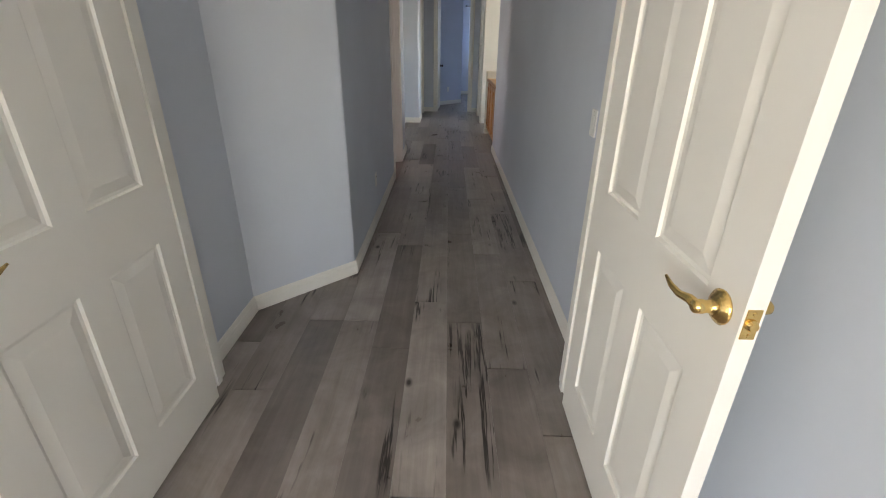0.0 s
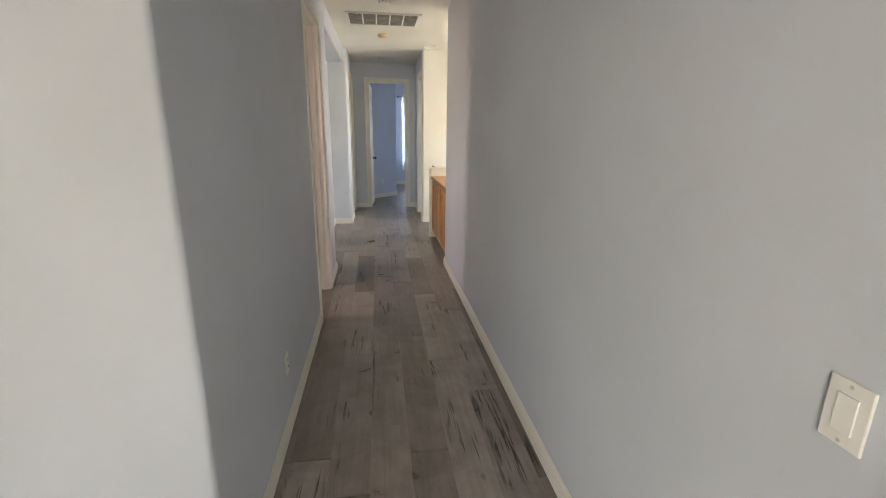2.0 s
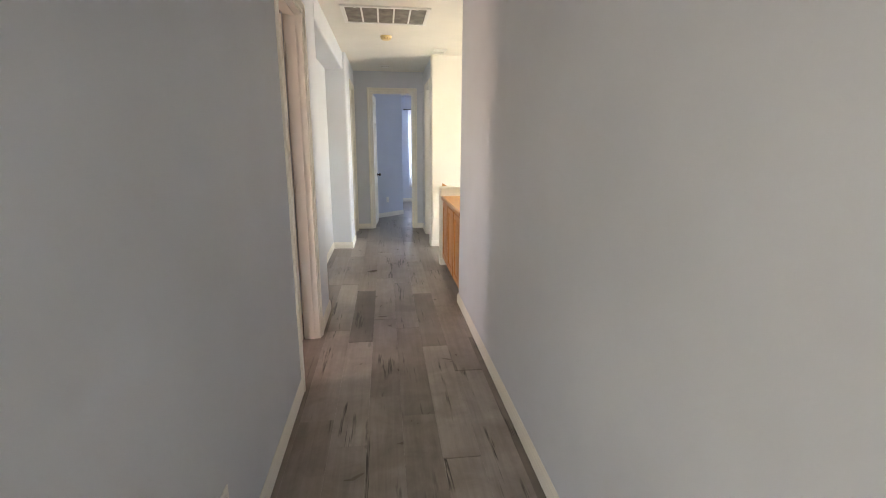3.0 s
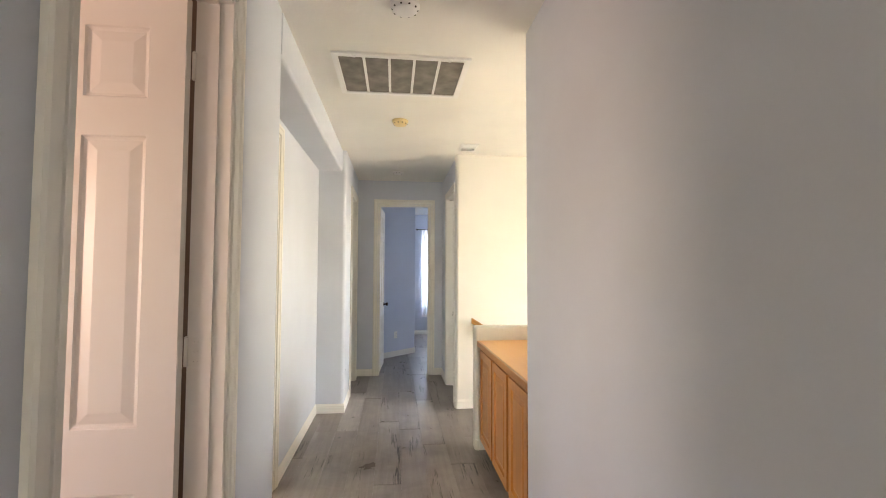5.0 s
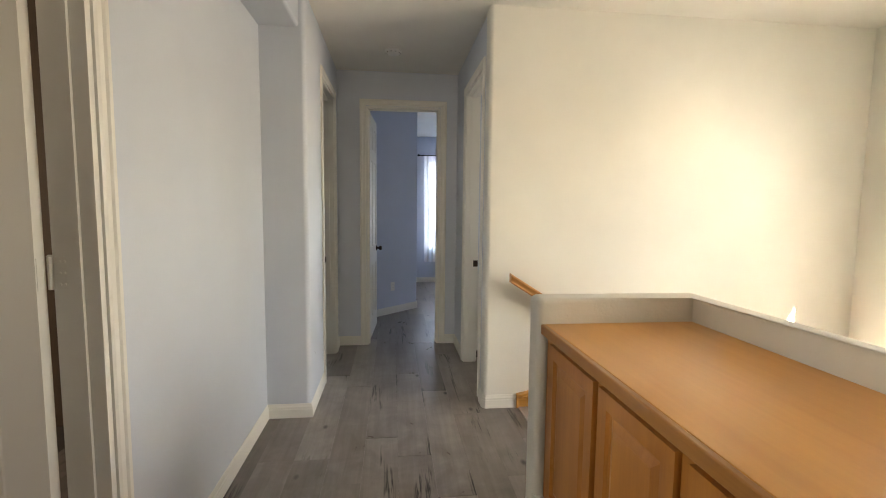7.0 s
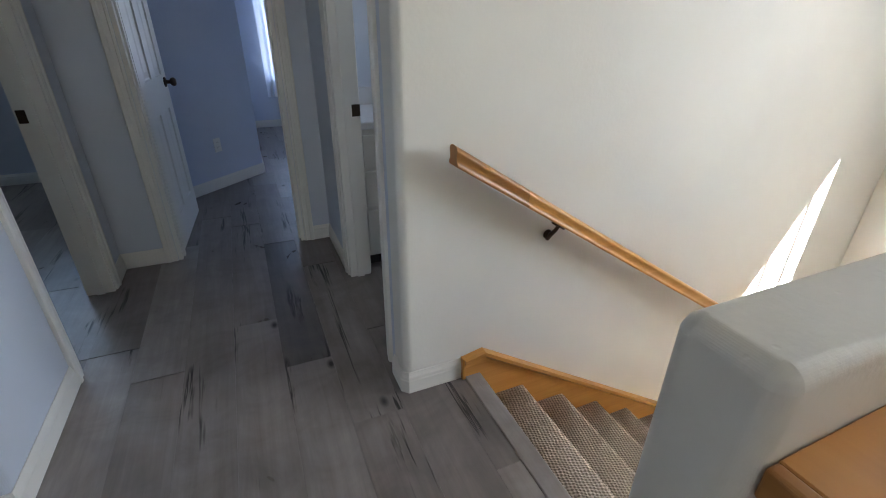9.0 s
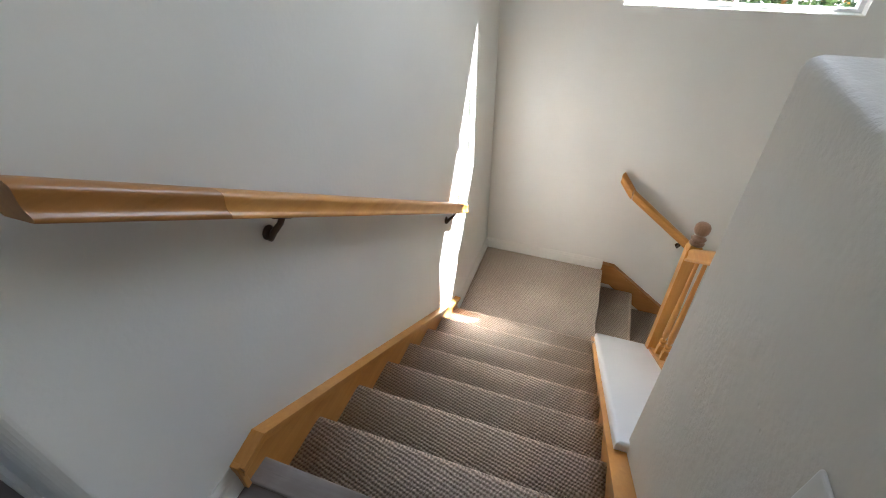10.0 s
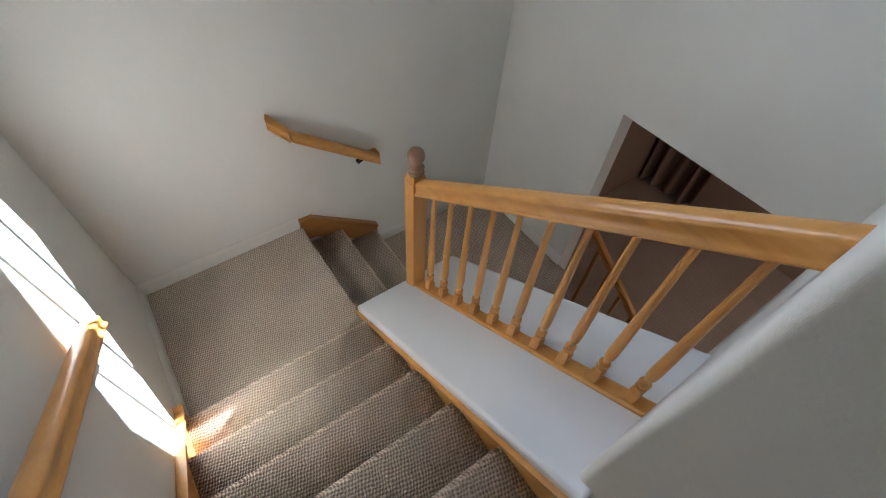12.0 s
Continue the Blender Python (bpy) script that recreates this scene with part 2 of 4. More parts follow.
    t = ramp(nt, fuzz.outputs[0], [(0.3, (0.72, 0.72, 0.72)), (0.7, (1.15, 1.14, 1.13))])
    t2 = ramp(nt, cloud.outputs[0], [(0.3, (0.90, 0.89, 0.88)), (0.7, (1.06, 1.06, 1.06))])
    last = a.outputs[0]
    for other in (t, t2):
        mul = nt.nodes.new("ShaderNodeMix")
        mul.data_type, mul.blend_type = "RGBA", "MULTIPLY"
        mul.inputs[0].default_value = 1.0
        nt.links.new(last, mul.inputs[6])
        nt.links.new(other.outputs[0], mul.inputs[7])
        last = mul.outputs[2]
    nt.links.new(last, b.inputs["Base Color"])
    hgt = calc("ADD", knots, calc("MULTIPLY", fuzz.outputs[0], 0.3))
    bump(nt, b, hgt, 0.9, 0.006)
    return m


M_FLOOR = floor_material()
M_CARPET = carpet_material("berber_carpet", 1.2)
# brighter copy of the carpet, painting the highlight along the rounded nosings
M_CARPET_LIT = carpet_material("lit_berber_nosing", 1.5)
M_SUB = material("subfloor", (0.10, 0.085, 0.075), 0.9)[0]


def filter_material():
    m, nt, b = material("dusty_filter", (0.20, 0.19, 0.17), 0.95)
    mp = coords(nt)
    w1 = node(nt, "ShaderNodeTexNoise", Scale=9.0, Detail=6.0)
    nt.links.new(mp.outputs[0], w1.inputs["Vector"])
    r = ramp(nt, w1.outputs[0], [(0.3, (0.13, 0.12, 0.11)), (0.7, (0.26, 0.245, 0.22))])
    nt.links.new(r.outputs[0], b.inputs["Base Color"])
    return m


M_FILTER = filter_material()


def sheer_material(name, colour):
    m, nt, b = material(name, colour, 0.8)
    tr = nt.nodes.new("ShaderNodeBsdfTranslucent")
    tr.inputs[0].default_value = (*colour, 1)
    mix = nt.nodes.new("ShaderNodeMixShader")
    mix.inputs[0].default_value = 0.6
    nt.links.new(b.outputs[0], mix.inputs[1])
    nt.links.new(tr.outputs[0], mix.inputs[2])
    nt.links.new(mix.outputs[0], nt.nodes["Material Output"].inputs[0])
    return m


M_SHEER = sheer_material("sheer_white_fabric", (0.85, 0.87, 0.92))
M_BLIND = sheer_material("white_blind_slat", (0.85, 0.85, 0.83))
M_DRAPE = paint("brown_drape_fabric", (0.22, 0.13, 0.09), 0.9, 0.3, 120, 0.15)


def glass_material():
    m = bpy.data.materials.new("window_glass")
    m.use_nodes = True
    nt = m.node_tree
    nt.nodes.remove(nt.nodes["Principled BSDF"])
    gl = nt.nodes.new("ShaderNodeBsdfGlossy")
    gl.inputs["Roughness"].default_value = 0.02
    tr = nt.nodes.new("ShaderNodeBsdfTransparent")
    fr = nt.nodes.new("ShaderNodeFresnel")
    fr.inputs[0].default_value = 1.45
    mix = nt.nodes.new("ShaderNodeMixShader")
    nt.links.new(fr.outputs[0], mix.inputs[0])
    nt.links.new(tr.outputs[0], mix.inputs[1])
    nt.links.new(gl.outputs[0], mix.inputs[2])
    nt.links.new(mix.outputs[0], nt.nodes["Material Output"].inputs[0])
    return m


M_GLASS = glass_material()


def leaf_material(name, lo, hi):
    m, nt, b = material(name, hi, 0.5)
    geo = nt.nodes.new("ShaderNodeNewGeometry")
    r = ramp(nt, geo.outputs["Random Per Island"], [(0.0, lo), (1.0, hi)])
    nt.links.new(r.outputs[0], b.inputs["Base Color"])
    tr = nt.nodes.new("ShaderNodeBsdfTranslucent")
    nt.links.new(r.outputs[0], tr.inputs[0])
    mix = nt.nodes.new("ShaderNodeMixShader")
    mix.inputs[0].default_value = 0.35
    nt.links.new(b.outputs[0], mix.inputs[1])
    nt.links.new(tr.outputs[0], mix.inputs[2])
    nt.links.new(mix.outputs[0], nt.nodes["Material Output"].inputs[0])
    return m


M_LEAF = leaf_material("green_leaves", (0.012, 0.028, 0.008), (0.06, 0.105, 0.025))
M_BLOOM = leaf_material("orange_blossom", (0.25, 0.06, 0.01), (0.30, 0.13, 0.02))
M_SOIL = paint("bare_soil", (0.12, 0.09, 0.065), 0.95, 0.8, 20, 0.3)


# ---- mesh helpers ----
def box(bm, x0, x1, y0, y1, z0, z1):
    vs = [bm.verts.new((x, y, z)) for z in (z0, z1) for x, y in ((x0, y0), (x1, y0), (x1, y1), (x0, y1))]
    for a, b, c, d in ((3, 2, 1, 0), (4, 5, 6, 7), (0, 1, 5, 4), (1, 2, 6, 5), (2, 3, 7, 6), (3, 0, 4, 7)):
        bm.faces.new((vs[a], vs[b], vs[c], vs[d]))
    return vs


def prism(bm, pts, z0, z1, rounded=(), radius=0.02):
    """An upright prism over a ground outline; the vertical edges at the listed corners are rounded."""
    lo = [bm.verts.new((x, y, z0)) for x, y in pts]
    hi = [bm.verts.new((x, y, z1)) for x, y in pts]
    n = len(pts)
    bm.faces.new(lo[::-1])
    bm.faces.new(hi)
    for k in range(n):
        bm.faces.new((lo[k], lo[(k + 1) % n], hi[(k + 1) % n], hi[k]))
    es = [e for k in range(n) if any(math.hypot(pts[k][0] - a, pts[k][1] - b) < 1e-4 for a, b in rounded)
          for e in lo[k].link_edges if hi[k] in e.verts]
    if es:
        bmesh.ops.bevel(bm, geom=es, offset=radius, segments=8, profile=0.5, affect="EDGES")


def soft_box(bm, x0, x1, y0, y1, z0, z1, r=0.003, seg=2):
    t = bmesh.new()
    box(t, x0, x1, y0, y1, z0, z1)
    bmesh.ops.bevel(t, geom=t.edges[:], offset=r, segments=seg, profile=0.5, affect="EDGES")
    join(bm, t)


def join(bm, other, m=None):
    """Adds another bmesh (moved by m) to bm and frees it."""
    me = bpy.data.meshes.new("tmp")
    if m is not None:
        bmesh.ops.transform(other, matrix=m, verts=other.verts[:])
    other.to_mesh(me)
    other.free()
    bm.from_mesh(me)
    bpy.data.meshes.remove(me)


def revolve(bm, prof, seg=20, centre=(0, 0, 0), m=None):
    """A turned shape: prof lists (radius, height) from bottom to top."""
    t = bmesh.new()
    rings = [[t.verts.new((centre[0] + r * math.cos(2 * math.pi * k / seg), centre[1] + r * math.sin(2 * math.pi * k / seg), centre[2] + z))
              for k in range(seg)] for r, z in prof]
    for a, b in zip(rings, rings[1:]):
        for k in range(seg):
            t.faces.new((a[k], a[(k + 1) % seg], b[(k + 1) % seg], b[k]))
    t.faces.new(rings[0][::-1])
    t.faces.new(rings[-1])
    join(bm, t, m)


def tube(bm, pts, radii, seg=12):
    """A round bar along points, with a radius at each."""
    t = bmesh.new()
    rings = []
    for k, p in enumerate(pts):
        a, b = Vector(pts[max(0, k - 1)]), Vector(pts[min(len(pts) - 1, k + 1)])
        q = (b - a).to_track_quat("Z", "Y")
        rings.append([t.verts.new(Vector(p) + q @ Vector((radii[k] * math.cos(2 * math.pi * j / seg), radii[k] * math.sin(2 * math.pi * j / seg), 0)))
                      for j in range(seg)])
    for a, b in zip(rings, rings[1:]):
        for k in range(seg):
            t.faces.new((a[k], a[(k + 1) % seg], b[(k + 1) % seg], b[k]))
    t.faces.new(rings[0][::-1])
    t.faces.new(rings[-1])
    join(bm, t)


def extrude_profile(bm, prof, a, b, up=(0, 0, 1)):
    """Sweeps a closed profile of (sideways, up) pairs along the straight line from a to b, both ends cut upright."""
    a, b = Vector(a), Vector(b)
    flat = Vector((b.x - a.x, b.y - a.y, 0)).normalized()
    side = Vector((flat.y, -flat.x, 0))
    t = bmesh.new()
    r0 = [t.verts.new(a + side * s + Vector((0, 0, u))) for s, u in prof]
    r1 = [t.verts.new(b + side * s + Vector((0, 0, u))) for s, u in prof]
    n = len(prof)
    for k in range(n):
        t.faces.new((r0[k], r0[(k + 1) % n], r1[(k + 1) % n], r1[k]))
    t.faces.new([t.verts.new(v.co) for v in r0[::-1]])
    t.faces.new([t.verts.new(v.co) for v in r1])
    sharp = [e for e in t.edges if len(e.link_faces) == 2 and e.calc_face_angle(0) > 0.75]
    bmesh.ops.split_edges(t, edges=sharp)
    join(bm, t)


def finish(name, bm, mat, smooth=False):
    bmesh.ops.recalc_face_normals(bm, faces=bm.faces[:])
    me = bpy.data.meshes.new(name)
    bm.to_mesh(me)
    bm.free()
    me.materials.append(mat)
    if smooth:
        for p in me.polygons:
            p.use_smooth = True
    return me


def part(name, bm, mat, parent, label="", smooth=False):
    ob = new(name, finish(name, bm, mat, smooth))
    ob.parent = parent
    return tagged(ob, label)


def thing(name, m, label, category, group="", kind=""):
    ob = new(name)
    ob.empty_display_size = 0.1
    ob.matrix_basis = m
    return tagged(ob, label, category, group, kind)


def structure(name, bm, mat, label="", smooth=False):
    return tagged(new(name, finish(name, bm, mat, smooth)), label, "", "", "structure")


# ---- large structure ----
CEIL = 2.718
DOOR_H = 2.385
XL, XF, XR = -0.295, -0.255, 0.938          # corridor faces: left, left beyond the niche, right
LOW = -3.05


def wall(name, pieces, mat, label=""):
    bm = bmesh.new()
    for p in pieces:
        prism(bm, *p)
    return structure(name, bm, mat, label)


def rect(x0, x1, y0, y1):
    return [(x0, y0), (x1, y0), (x1, y1), (x0, y1)]


# right corridor wall with its rounded end, and the wall that closes the stairwell towards the bedroom side
wall("wall_right", [([(XR, 1.10), (1.06, 1.10), (1.06, 5.83), (1.06, 5.95), (XR, 5.95)], -0.01, CEIL, ((XR, 5.95),), 0.022)], M_WALL,
     "pale grey-blue painted drywall corridor wall")
wall("wall_stairwell_south", [(rect(1.06, 1.70, 5.83, 5.95), LOW, CEIL), (rect(1.70, 2.81, 5.83, 5.95), -0.28, CEIL),
                              (rect(2.81, 3.87, 5.83, 5.95), LOW, CEIL)], M_STAIR, "cream painted stairwell wall with a lower opening")
WIN = (6.655, 7.755, 0.712, 2.15)
wall("wall_stairwell_east", [(rect(3.75, 3.87, 5.95, WIN[0]), LOW, CEIL), (rect(3.75, 3.87, WIN[1], 8.445), LOW, CEIL),
                             (rect(3.75, 3.87, WIN[0], WIN[1]), LOW, WIN[2]), (rect(3.75, 3.87, WIN[0], WIN[1]), WIN[3], CEIL)], M_STAIR,
     "cream painted stairwell wall with a window")
wall("wall_stairwell_north", [([(0.918, 8.445), (3.87, 8.445), (3.87, 8.585), (0.918, 8.585)], LOW, CEIL, ((0.918, 8.445), (0.918, 8.585)), 0.03)], M_STAIR,
     "cream painted stairwell wall with a rounded corner")
# corridor beyond the stairs
wall("wall_right_far", [(rect(0.930, 1.04, 8.585, 8.70), -0.01, CEIL), (rect(0.930, 1.04, 8.70, 9.42), DOOR_H, CEIL),
                        (rect(0.930, 1.04, 9.42, 10.0), -0.01, CEIL)], M_WALL, "grey-blue corridor wall with a doorway")
wall("wall_end", [(rect(-0.375, 0.03, 10.0, 10.12), -0.01, CEIL), (rect(0.03, 0.755, 10.0, 10.12), DOOR_H, CEIL),
                  (rect(0.755, 3.2, 10.0, 10.12), -0.01, CEIL)], M_WALL, "grey-blue end wall of the corridor")
left_far = wall("wall_left_far", [([(XF, 8.42), (XF, 9.05), (-0.375, 9.05), (-0.375, 8.55), (-0.66, 8.55), (-0.66, 8.42)], -0.01, CEIL, ((XF, 8.42),), 0.03),
                       (rect(-0.375, XF, 9.05, 9.75), DOOR_H, CEIL), (rect(-0.375, XF, 9.75, 10.0), -0.01, CEIL)], M_WALL,
     "grey-blue corridor wall with a rounded corner and doorway")
# niche behind the corridor line, with its lowered head
NX = -0.535
wall("wall_niche", [(rect(NX - 0.115, NX, 5.75, 6.10), -0.01, CEIL), (rect(NX - 0.115, NX, 6.10, 6.82), DOOR_H, CEIL),
                    (rect(NX - 0.115, NX, 6.82, 8.42), -0.01, CEIL)], M_WALL, "pale grey-blue back wall of the niche")
hd = bmesh.new()
box(hd, NX, XL, 5.87, 8.42, 2.50, CEIL)
bmesh.ops.bevel(hd, geom=[e for e in hd.edges if all(abs(v.co.x - XL) < 1e-4 and v.co.z < 2.55 for v in e.verts)], offset=0.02, segments=4, profile=0.5, affect="EDGES")
structure("niche_head", hd, M_WALL, "lowered drywall head over the niche")
wall("wall_left", [([(XL, 2.12), (XL, 4.475), (-0.41, 4.475), (-0.41, 2.17), (-0.81, 1.75), (-0.90, 1.64), (-0.775, 1.64)], -0.01, CEIL, ((XL, 2.12),), 0.015),
                   (rect(-0.41, XL, 4.475, 5.235), DOOR_H, CEIL),
                   ([(XL, 5.235), (XL, 5.87), (NX - 0.0, 5.87), (NX - 0.0, 5.76), (-0.41, 5.76), (-0.41, 5.235)], -0.01, CEIL, ((XL, 5.87),), 0.025),
                   (rect(-0.90, -0.775, 1.10, 1.64), -0.01, CEIL)], M_WALL, "pale grey-blue corridor wall with an angled entry")
wall("wall_front", [(rect(-3.3, -0.725, 0.98, 1.10), -0.01, CEIL), (rect(-0.725, 0.848, 0.98, 1.10), DOOR_H, CEIL),
                    (rect(0.848, 1.15, 0.98, 1.10), -0.01, CEIL)], M_WALL, "grey-blue bedroom wall with double doorway")
# bedroom where the walk begins
wall("wall_master_right", [(rect(1.03, 1.15, -4.5, 0.98), -0.01, CEIL)], M_WALL, "grey-blue bedroom wall")
wall("wall_master_left", [(rect(-3.42, -3.3, -4.5, 1.10), -0.01, CEIL)], M_WALL, "grey-blue bedroom wall")
wall("wall_master_back", [(rect(-3.42, -2.3, -4.62, -4.5), -0.01, CEIL), (rect(0.3, 1.15, -4.62, -4.5), -0.01, CEIL),
                          (rect(-2.3, 0.3, -4.62, -4.5), -0.01, 0.75), (rect(-2.3, 0.3, -4.62, -4.5), 2.25, CEIL)], M_WALL, "grey-blue bedroom wall with a wide window")
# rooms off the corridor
# both openings in this wall are invented for the side-room fills
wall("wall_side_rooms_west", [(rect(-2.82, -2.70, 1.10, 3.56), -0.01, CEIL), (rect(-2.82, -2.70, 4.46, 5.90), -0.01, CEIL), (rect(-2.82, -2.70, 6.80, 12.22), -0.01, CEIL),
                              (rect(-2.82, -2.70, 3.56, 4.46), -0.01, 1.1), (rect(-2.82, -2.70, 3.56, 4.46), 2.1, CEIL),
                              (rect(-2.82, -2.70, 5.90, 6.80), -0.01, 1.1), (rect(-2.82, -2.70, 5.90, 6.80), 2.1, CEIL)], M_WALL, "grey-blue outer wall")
wall("wall_room_divider_1", [(rect(-2.70, -0.41, 3.40, 3.50), -0.01, CEIL)], M_WALL)
# two dividers coloured dark so the hinge gaps in front read as shaded
wall("wall_room_divider_2", [(rect(-2.70, NX - 0.0, 5.64, 5.75), -0.01, CEIL)], M_HINGE_SHADE)
wall("wall_room_divider_3", [(rect(-2.70, -0.66, 8.44, 8.55), -0.01, CEIL)], M_HINGE_SHADE)
LW = (-2.20, -0.90, 1.04, 2.38)
wall("wall_left_room_north", [(rect(-2.82, LW[0], 12.10, 12.22), -0.01, CEIL), (rect(LW[1], -0.15, 12.10, 12.22), -0.01, CEIL),
                              (rect(LW[0], LW[1], 12.10, 12.22), -0.01, LW[2]), (rect(LW[0], LW[1], 12.10, 12.22), LW[3], CEIL)], M_WALL, "grey-blue wall with a blind-covered window")
wall("wall_bedroom_angled", [([(-0.15, 10.12), (-0.03, 10.12), (-0.03, 11.08), (0.62, 11.70), (0.62, 13.90), (-0.15, 13.90)], -0.01, CEIL, ((0.62, 11.70),), 0.015)], M_BED,
     "pale blue bedroom wall set at an angle")
BW = (0.90, 2.20, 0.62, 2.30)
wall("wall_bedroom_north", [(rect(-0.15, BW[0], 13.90, 14.02), -0.01, CEIL), (rect(BW[1], 3.32, 13.90, 14.02), -0.01, CEIL),
                            (rect(BW[0], BW[1], 13.90, 14.02), -0.01, BW[2]), (rect(BW[0], BW[1], 13.90, 14.02), BW[3], CEIL)], M_BED, "pale blue bedroom wall with a window")
wall("wall_bedroom_east", [(rect(3.2, 3.32, 10.0, 13.90), -0.01, CEIL)], M_BED)
# opening invented for the small bathroom's fill
wall("wall_bath_east", [(rect(2.45, 2.57, 8.585, 8.88), -0.01, CEIL), (rect(2.45, 2.57, 9.52, 10.0), -0.01, CEIL), (rect(2.45, 2.57, 8.88, 9.52), -0.01, 1.35),
                        (rect(2.45, 2.57, 8.88, 9.52), 2.15, CEIL)], M_WALL)
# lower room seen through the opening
wall("wall_lower_south", [(rect(0.3, 4.0, 2.6, 2.72), LOW, -0.28)], M_BROWN, "brown wall of the lower room")
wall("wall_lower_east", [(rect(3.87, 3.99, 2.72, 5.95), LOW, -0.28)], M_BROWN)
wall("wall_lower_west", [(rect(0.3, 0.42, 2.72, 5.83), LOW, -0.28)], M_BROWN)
wall("wall_lower_stair", [(rect(1.06, 1.60, 5.95, 7.31), LOW, -0.30), (rect(1.06, 1.30, 7.31, 8.445), LOW, -0.32)], M_STAIR)

bm = bmesh.new()
box(bm, -3.5, 4.05, -4.7, 14.1, CEIL, CEIL + 0.15)
structure("ceiling", bm, M_CEIL, "cream white textured drywall ceiling")
# unseen slabs added to trim the sunbeam at the stair and first bedroom windows
bm = bmesh.new()
box(bm, 3.87, 4.355, -4.7, 14.1, 2.60, 2.75)
box(bm, -3.6, 1.3, -4.9, -4.62, 2.36, 2.5)
structure("sun_cutter", bm, M_TRIM, "unseen white slabs outside the windows, added to cut the sunbeam")
bm = bmesh.new()
box(bm, 0.3, 4.0, 2.6, 5.83, -0.28, -0.20)
structure("ceiling_lower_room", bm, M_BROWN, "brown ceiling of the lower room")
bm = bmesh.new()
box(bm, -3.42, 1.20, -4.6, 14.0, -0.20, -0.012)
box(bm, 1.20, 1.68, 5.95, 7.46, -0.20, -0.012)
box(bm, 1.20, 3.3, 8.50, 14.0, -0.20, -0.012)
floor = structure("floor", bm, M_SUB, "grey-brown wood-look plank floor with dark splits")
bm = bmesh.new()
box(bm, 0.3, 4.0, 2.6, 8.5, LOW - 0.15, LOW)
structure("floor_lower", bm, M_CARPET, "beige carpet on the lower floor")

# low wall round the counter, rounded along its top
bm = bmesh.new()
PZ = 1.0
prism(bm, [(0.922, 7.340), (1.652, 7.340), (1.652, 5.95), (1.727, 5.95), (1.727, 7.468), (0.922, 7.468)], -1.1, PZ)
bm.edges.ensure_lookup_table()
tops = [e for e in bm.edges if all(v.co.z > PZ - 1e-4 for v in e.verts) and not all(abs(v.co.y - 5.95) < 1e-4 for v in e.verts)]
inner = [e for e in tops if all(0.93 < v.co.x < 1.66 and v.co.y < 7.35 for v in e.verts) or all(abs(v.co.y - 7.340) < 1e-4 for v in e.verts)]
outer = [e for e in tops if e not in inner]
outer += [e for e in bm.edges if abs(e.verts[0].co.z - e.verts[1].co.z) > 0.5 and (e.verts[0].co.x < 0.93 or (e.verts[0].co.x > 1.68 and e.verts[0].co.y > 7.4))]
bmesh.ops.bevel(bm, geom=outer + inner, offset=0.024, segments=12, profile=0.5, affect="EDGES")
structure("wall_low", bm, M_PONY, "low textured drywall wall with rounded top round the counter")
wall("wall_low_base", [(rect(1.654, 1.722, 5.95, 7.44), LOW, -1.1)], M_STAIR)

# ---- trim ----
def miter(pts, closed=False):
    """For each point of a ground line, the shift per metre of distance to its right-hand side."""
    out = []
    n = len(pts)
    for k in range(n):
        dirs = []
        if k > 0:
            dirs.append((Vector(pts[k]) - Vector(pts[k - 1])).normalized())
        if k < n - 1:
            dirs.append((Vector(pts[k + 1]) - Vector(pts[k])).normalized())
        ns = [Vector((d.y, -d.x)) for d in dirs]
        if len(ns) == 1:
            out.append(ns[0])
        else:
            s = ns[0] + ns[1]
            out.append(s / max(0.3, s.dot(ns[0])))
    return out


BASE = [(0, 0), (0.013, 0), (0.013, 0.056), (0.0105, 0.060), (0.0105, 0.072), (0.006, 0.080), (0.003, 0.092), (0, 0.092)]


def baseboard(pts, z=0.0):
    """A moulded skirting along a ground line; the room lies to the right of the line's direction."""
    bm = bmesh.new()
    ns = miter(pts)
    rings = [[bm.verts.new((p[0] + n.x * d, p[1] + n.y * d, z + h)) for d, h in BASE] for p, n in zip(pts, ns)]
    for a, b in zip(rings, rings[1:]):
        for k in range(len(BASE) - 1):
            bm.faces.new((a[k], b[k], b[k + 1], a[k + 1]))
    bm.faces.new(rings[0])
    bm.faces.new(rings[-1][::-1])
    structure("baseboard", bm, M_TRIM, "white moulded baseboard")


baseboard([(XR, 5.95 + 0.0), (XR, 1.12)][::1])
baseboard([(1.5, 5.95), (0.96, 5.95), (XR, 5.93)])
baseboard([(-0.775, 1.12), (-0.775, 1.645), (XL, 2.12), (XL, 4.41)])
baseboard([(XL, 5.30), (XL, 5.87), (NX, 5.87), (NX, 6.035)])
baseboard([(NX, 6.885), (NX, 8.42), (XF, 8.42), (XF, 8.985)])
baseboard([(XF, 9.815), (XF, 10.0), (-0.035, 10.0)])
baseboard([(0.82, 10.0), (0.930, 10.0), (0.930, 9.485)])
baseboard([(0.918, 8.57), (0.918, 8.462), (0.935, 8.445), (1.155, 8.445)])
baseboard([(0.955, 7.330), (0.937, 7.330), (0.922, 7.345), (0.922, 7.453), (0.937, 7.468), (1.155, 7.468)])
baseboard([(-0.03, 10.13), (-0.03, 11.08), (0.62, 11.70), (0.62, 13.90), (3.2, 13.90)])
baseboard([(-2.70, 12.10), (-0.15, 12.10), (-0.15, 10.12)])
baseboard([(2.925, 8.445), (3.75, 8.445), (3.75, 7.52)], -1.12)
baseboard([(3.75, 6.98), (3.75, 5.95), (2.82, 5.95)], -1.62)
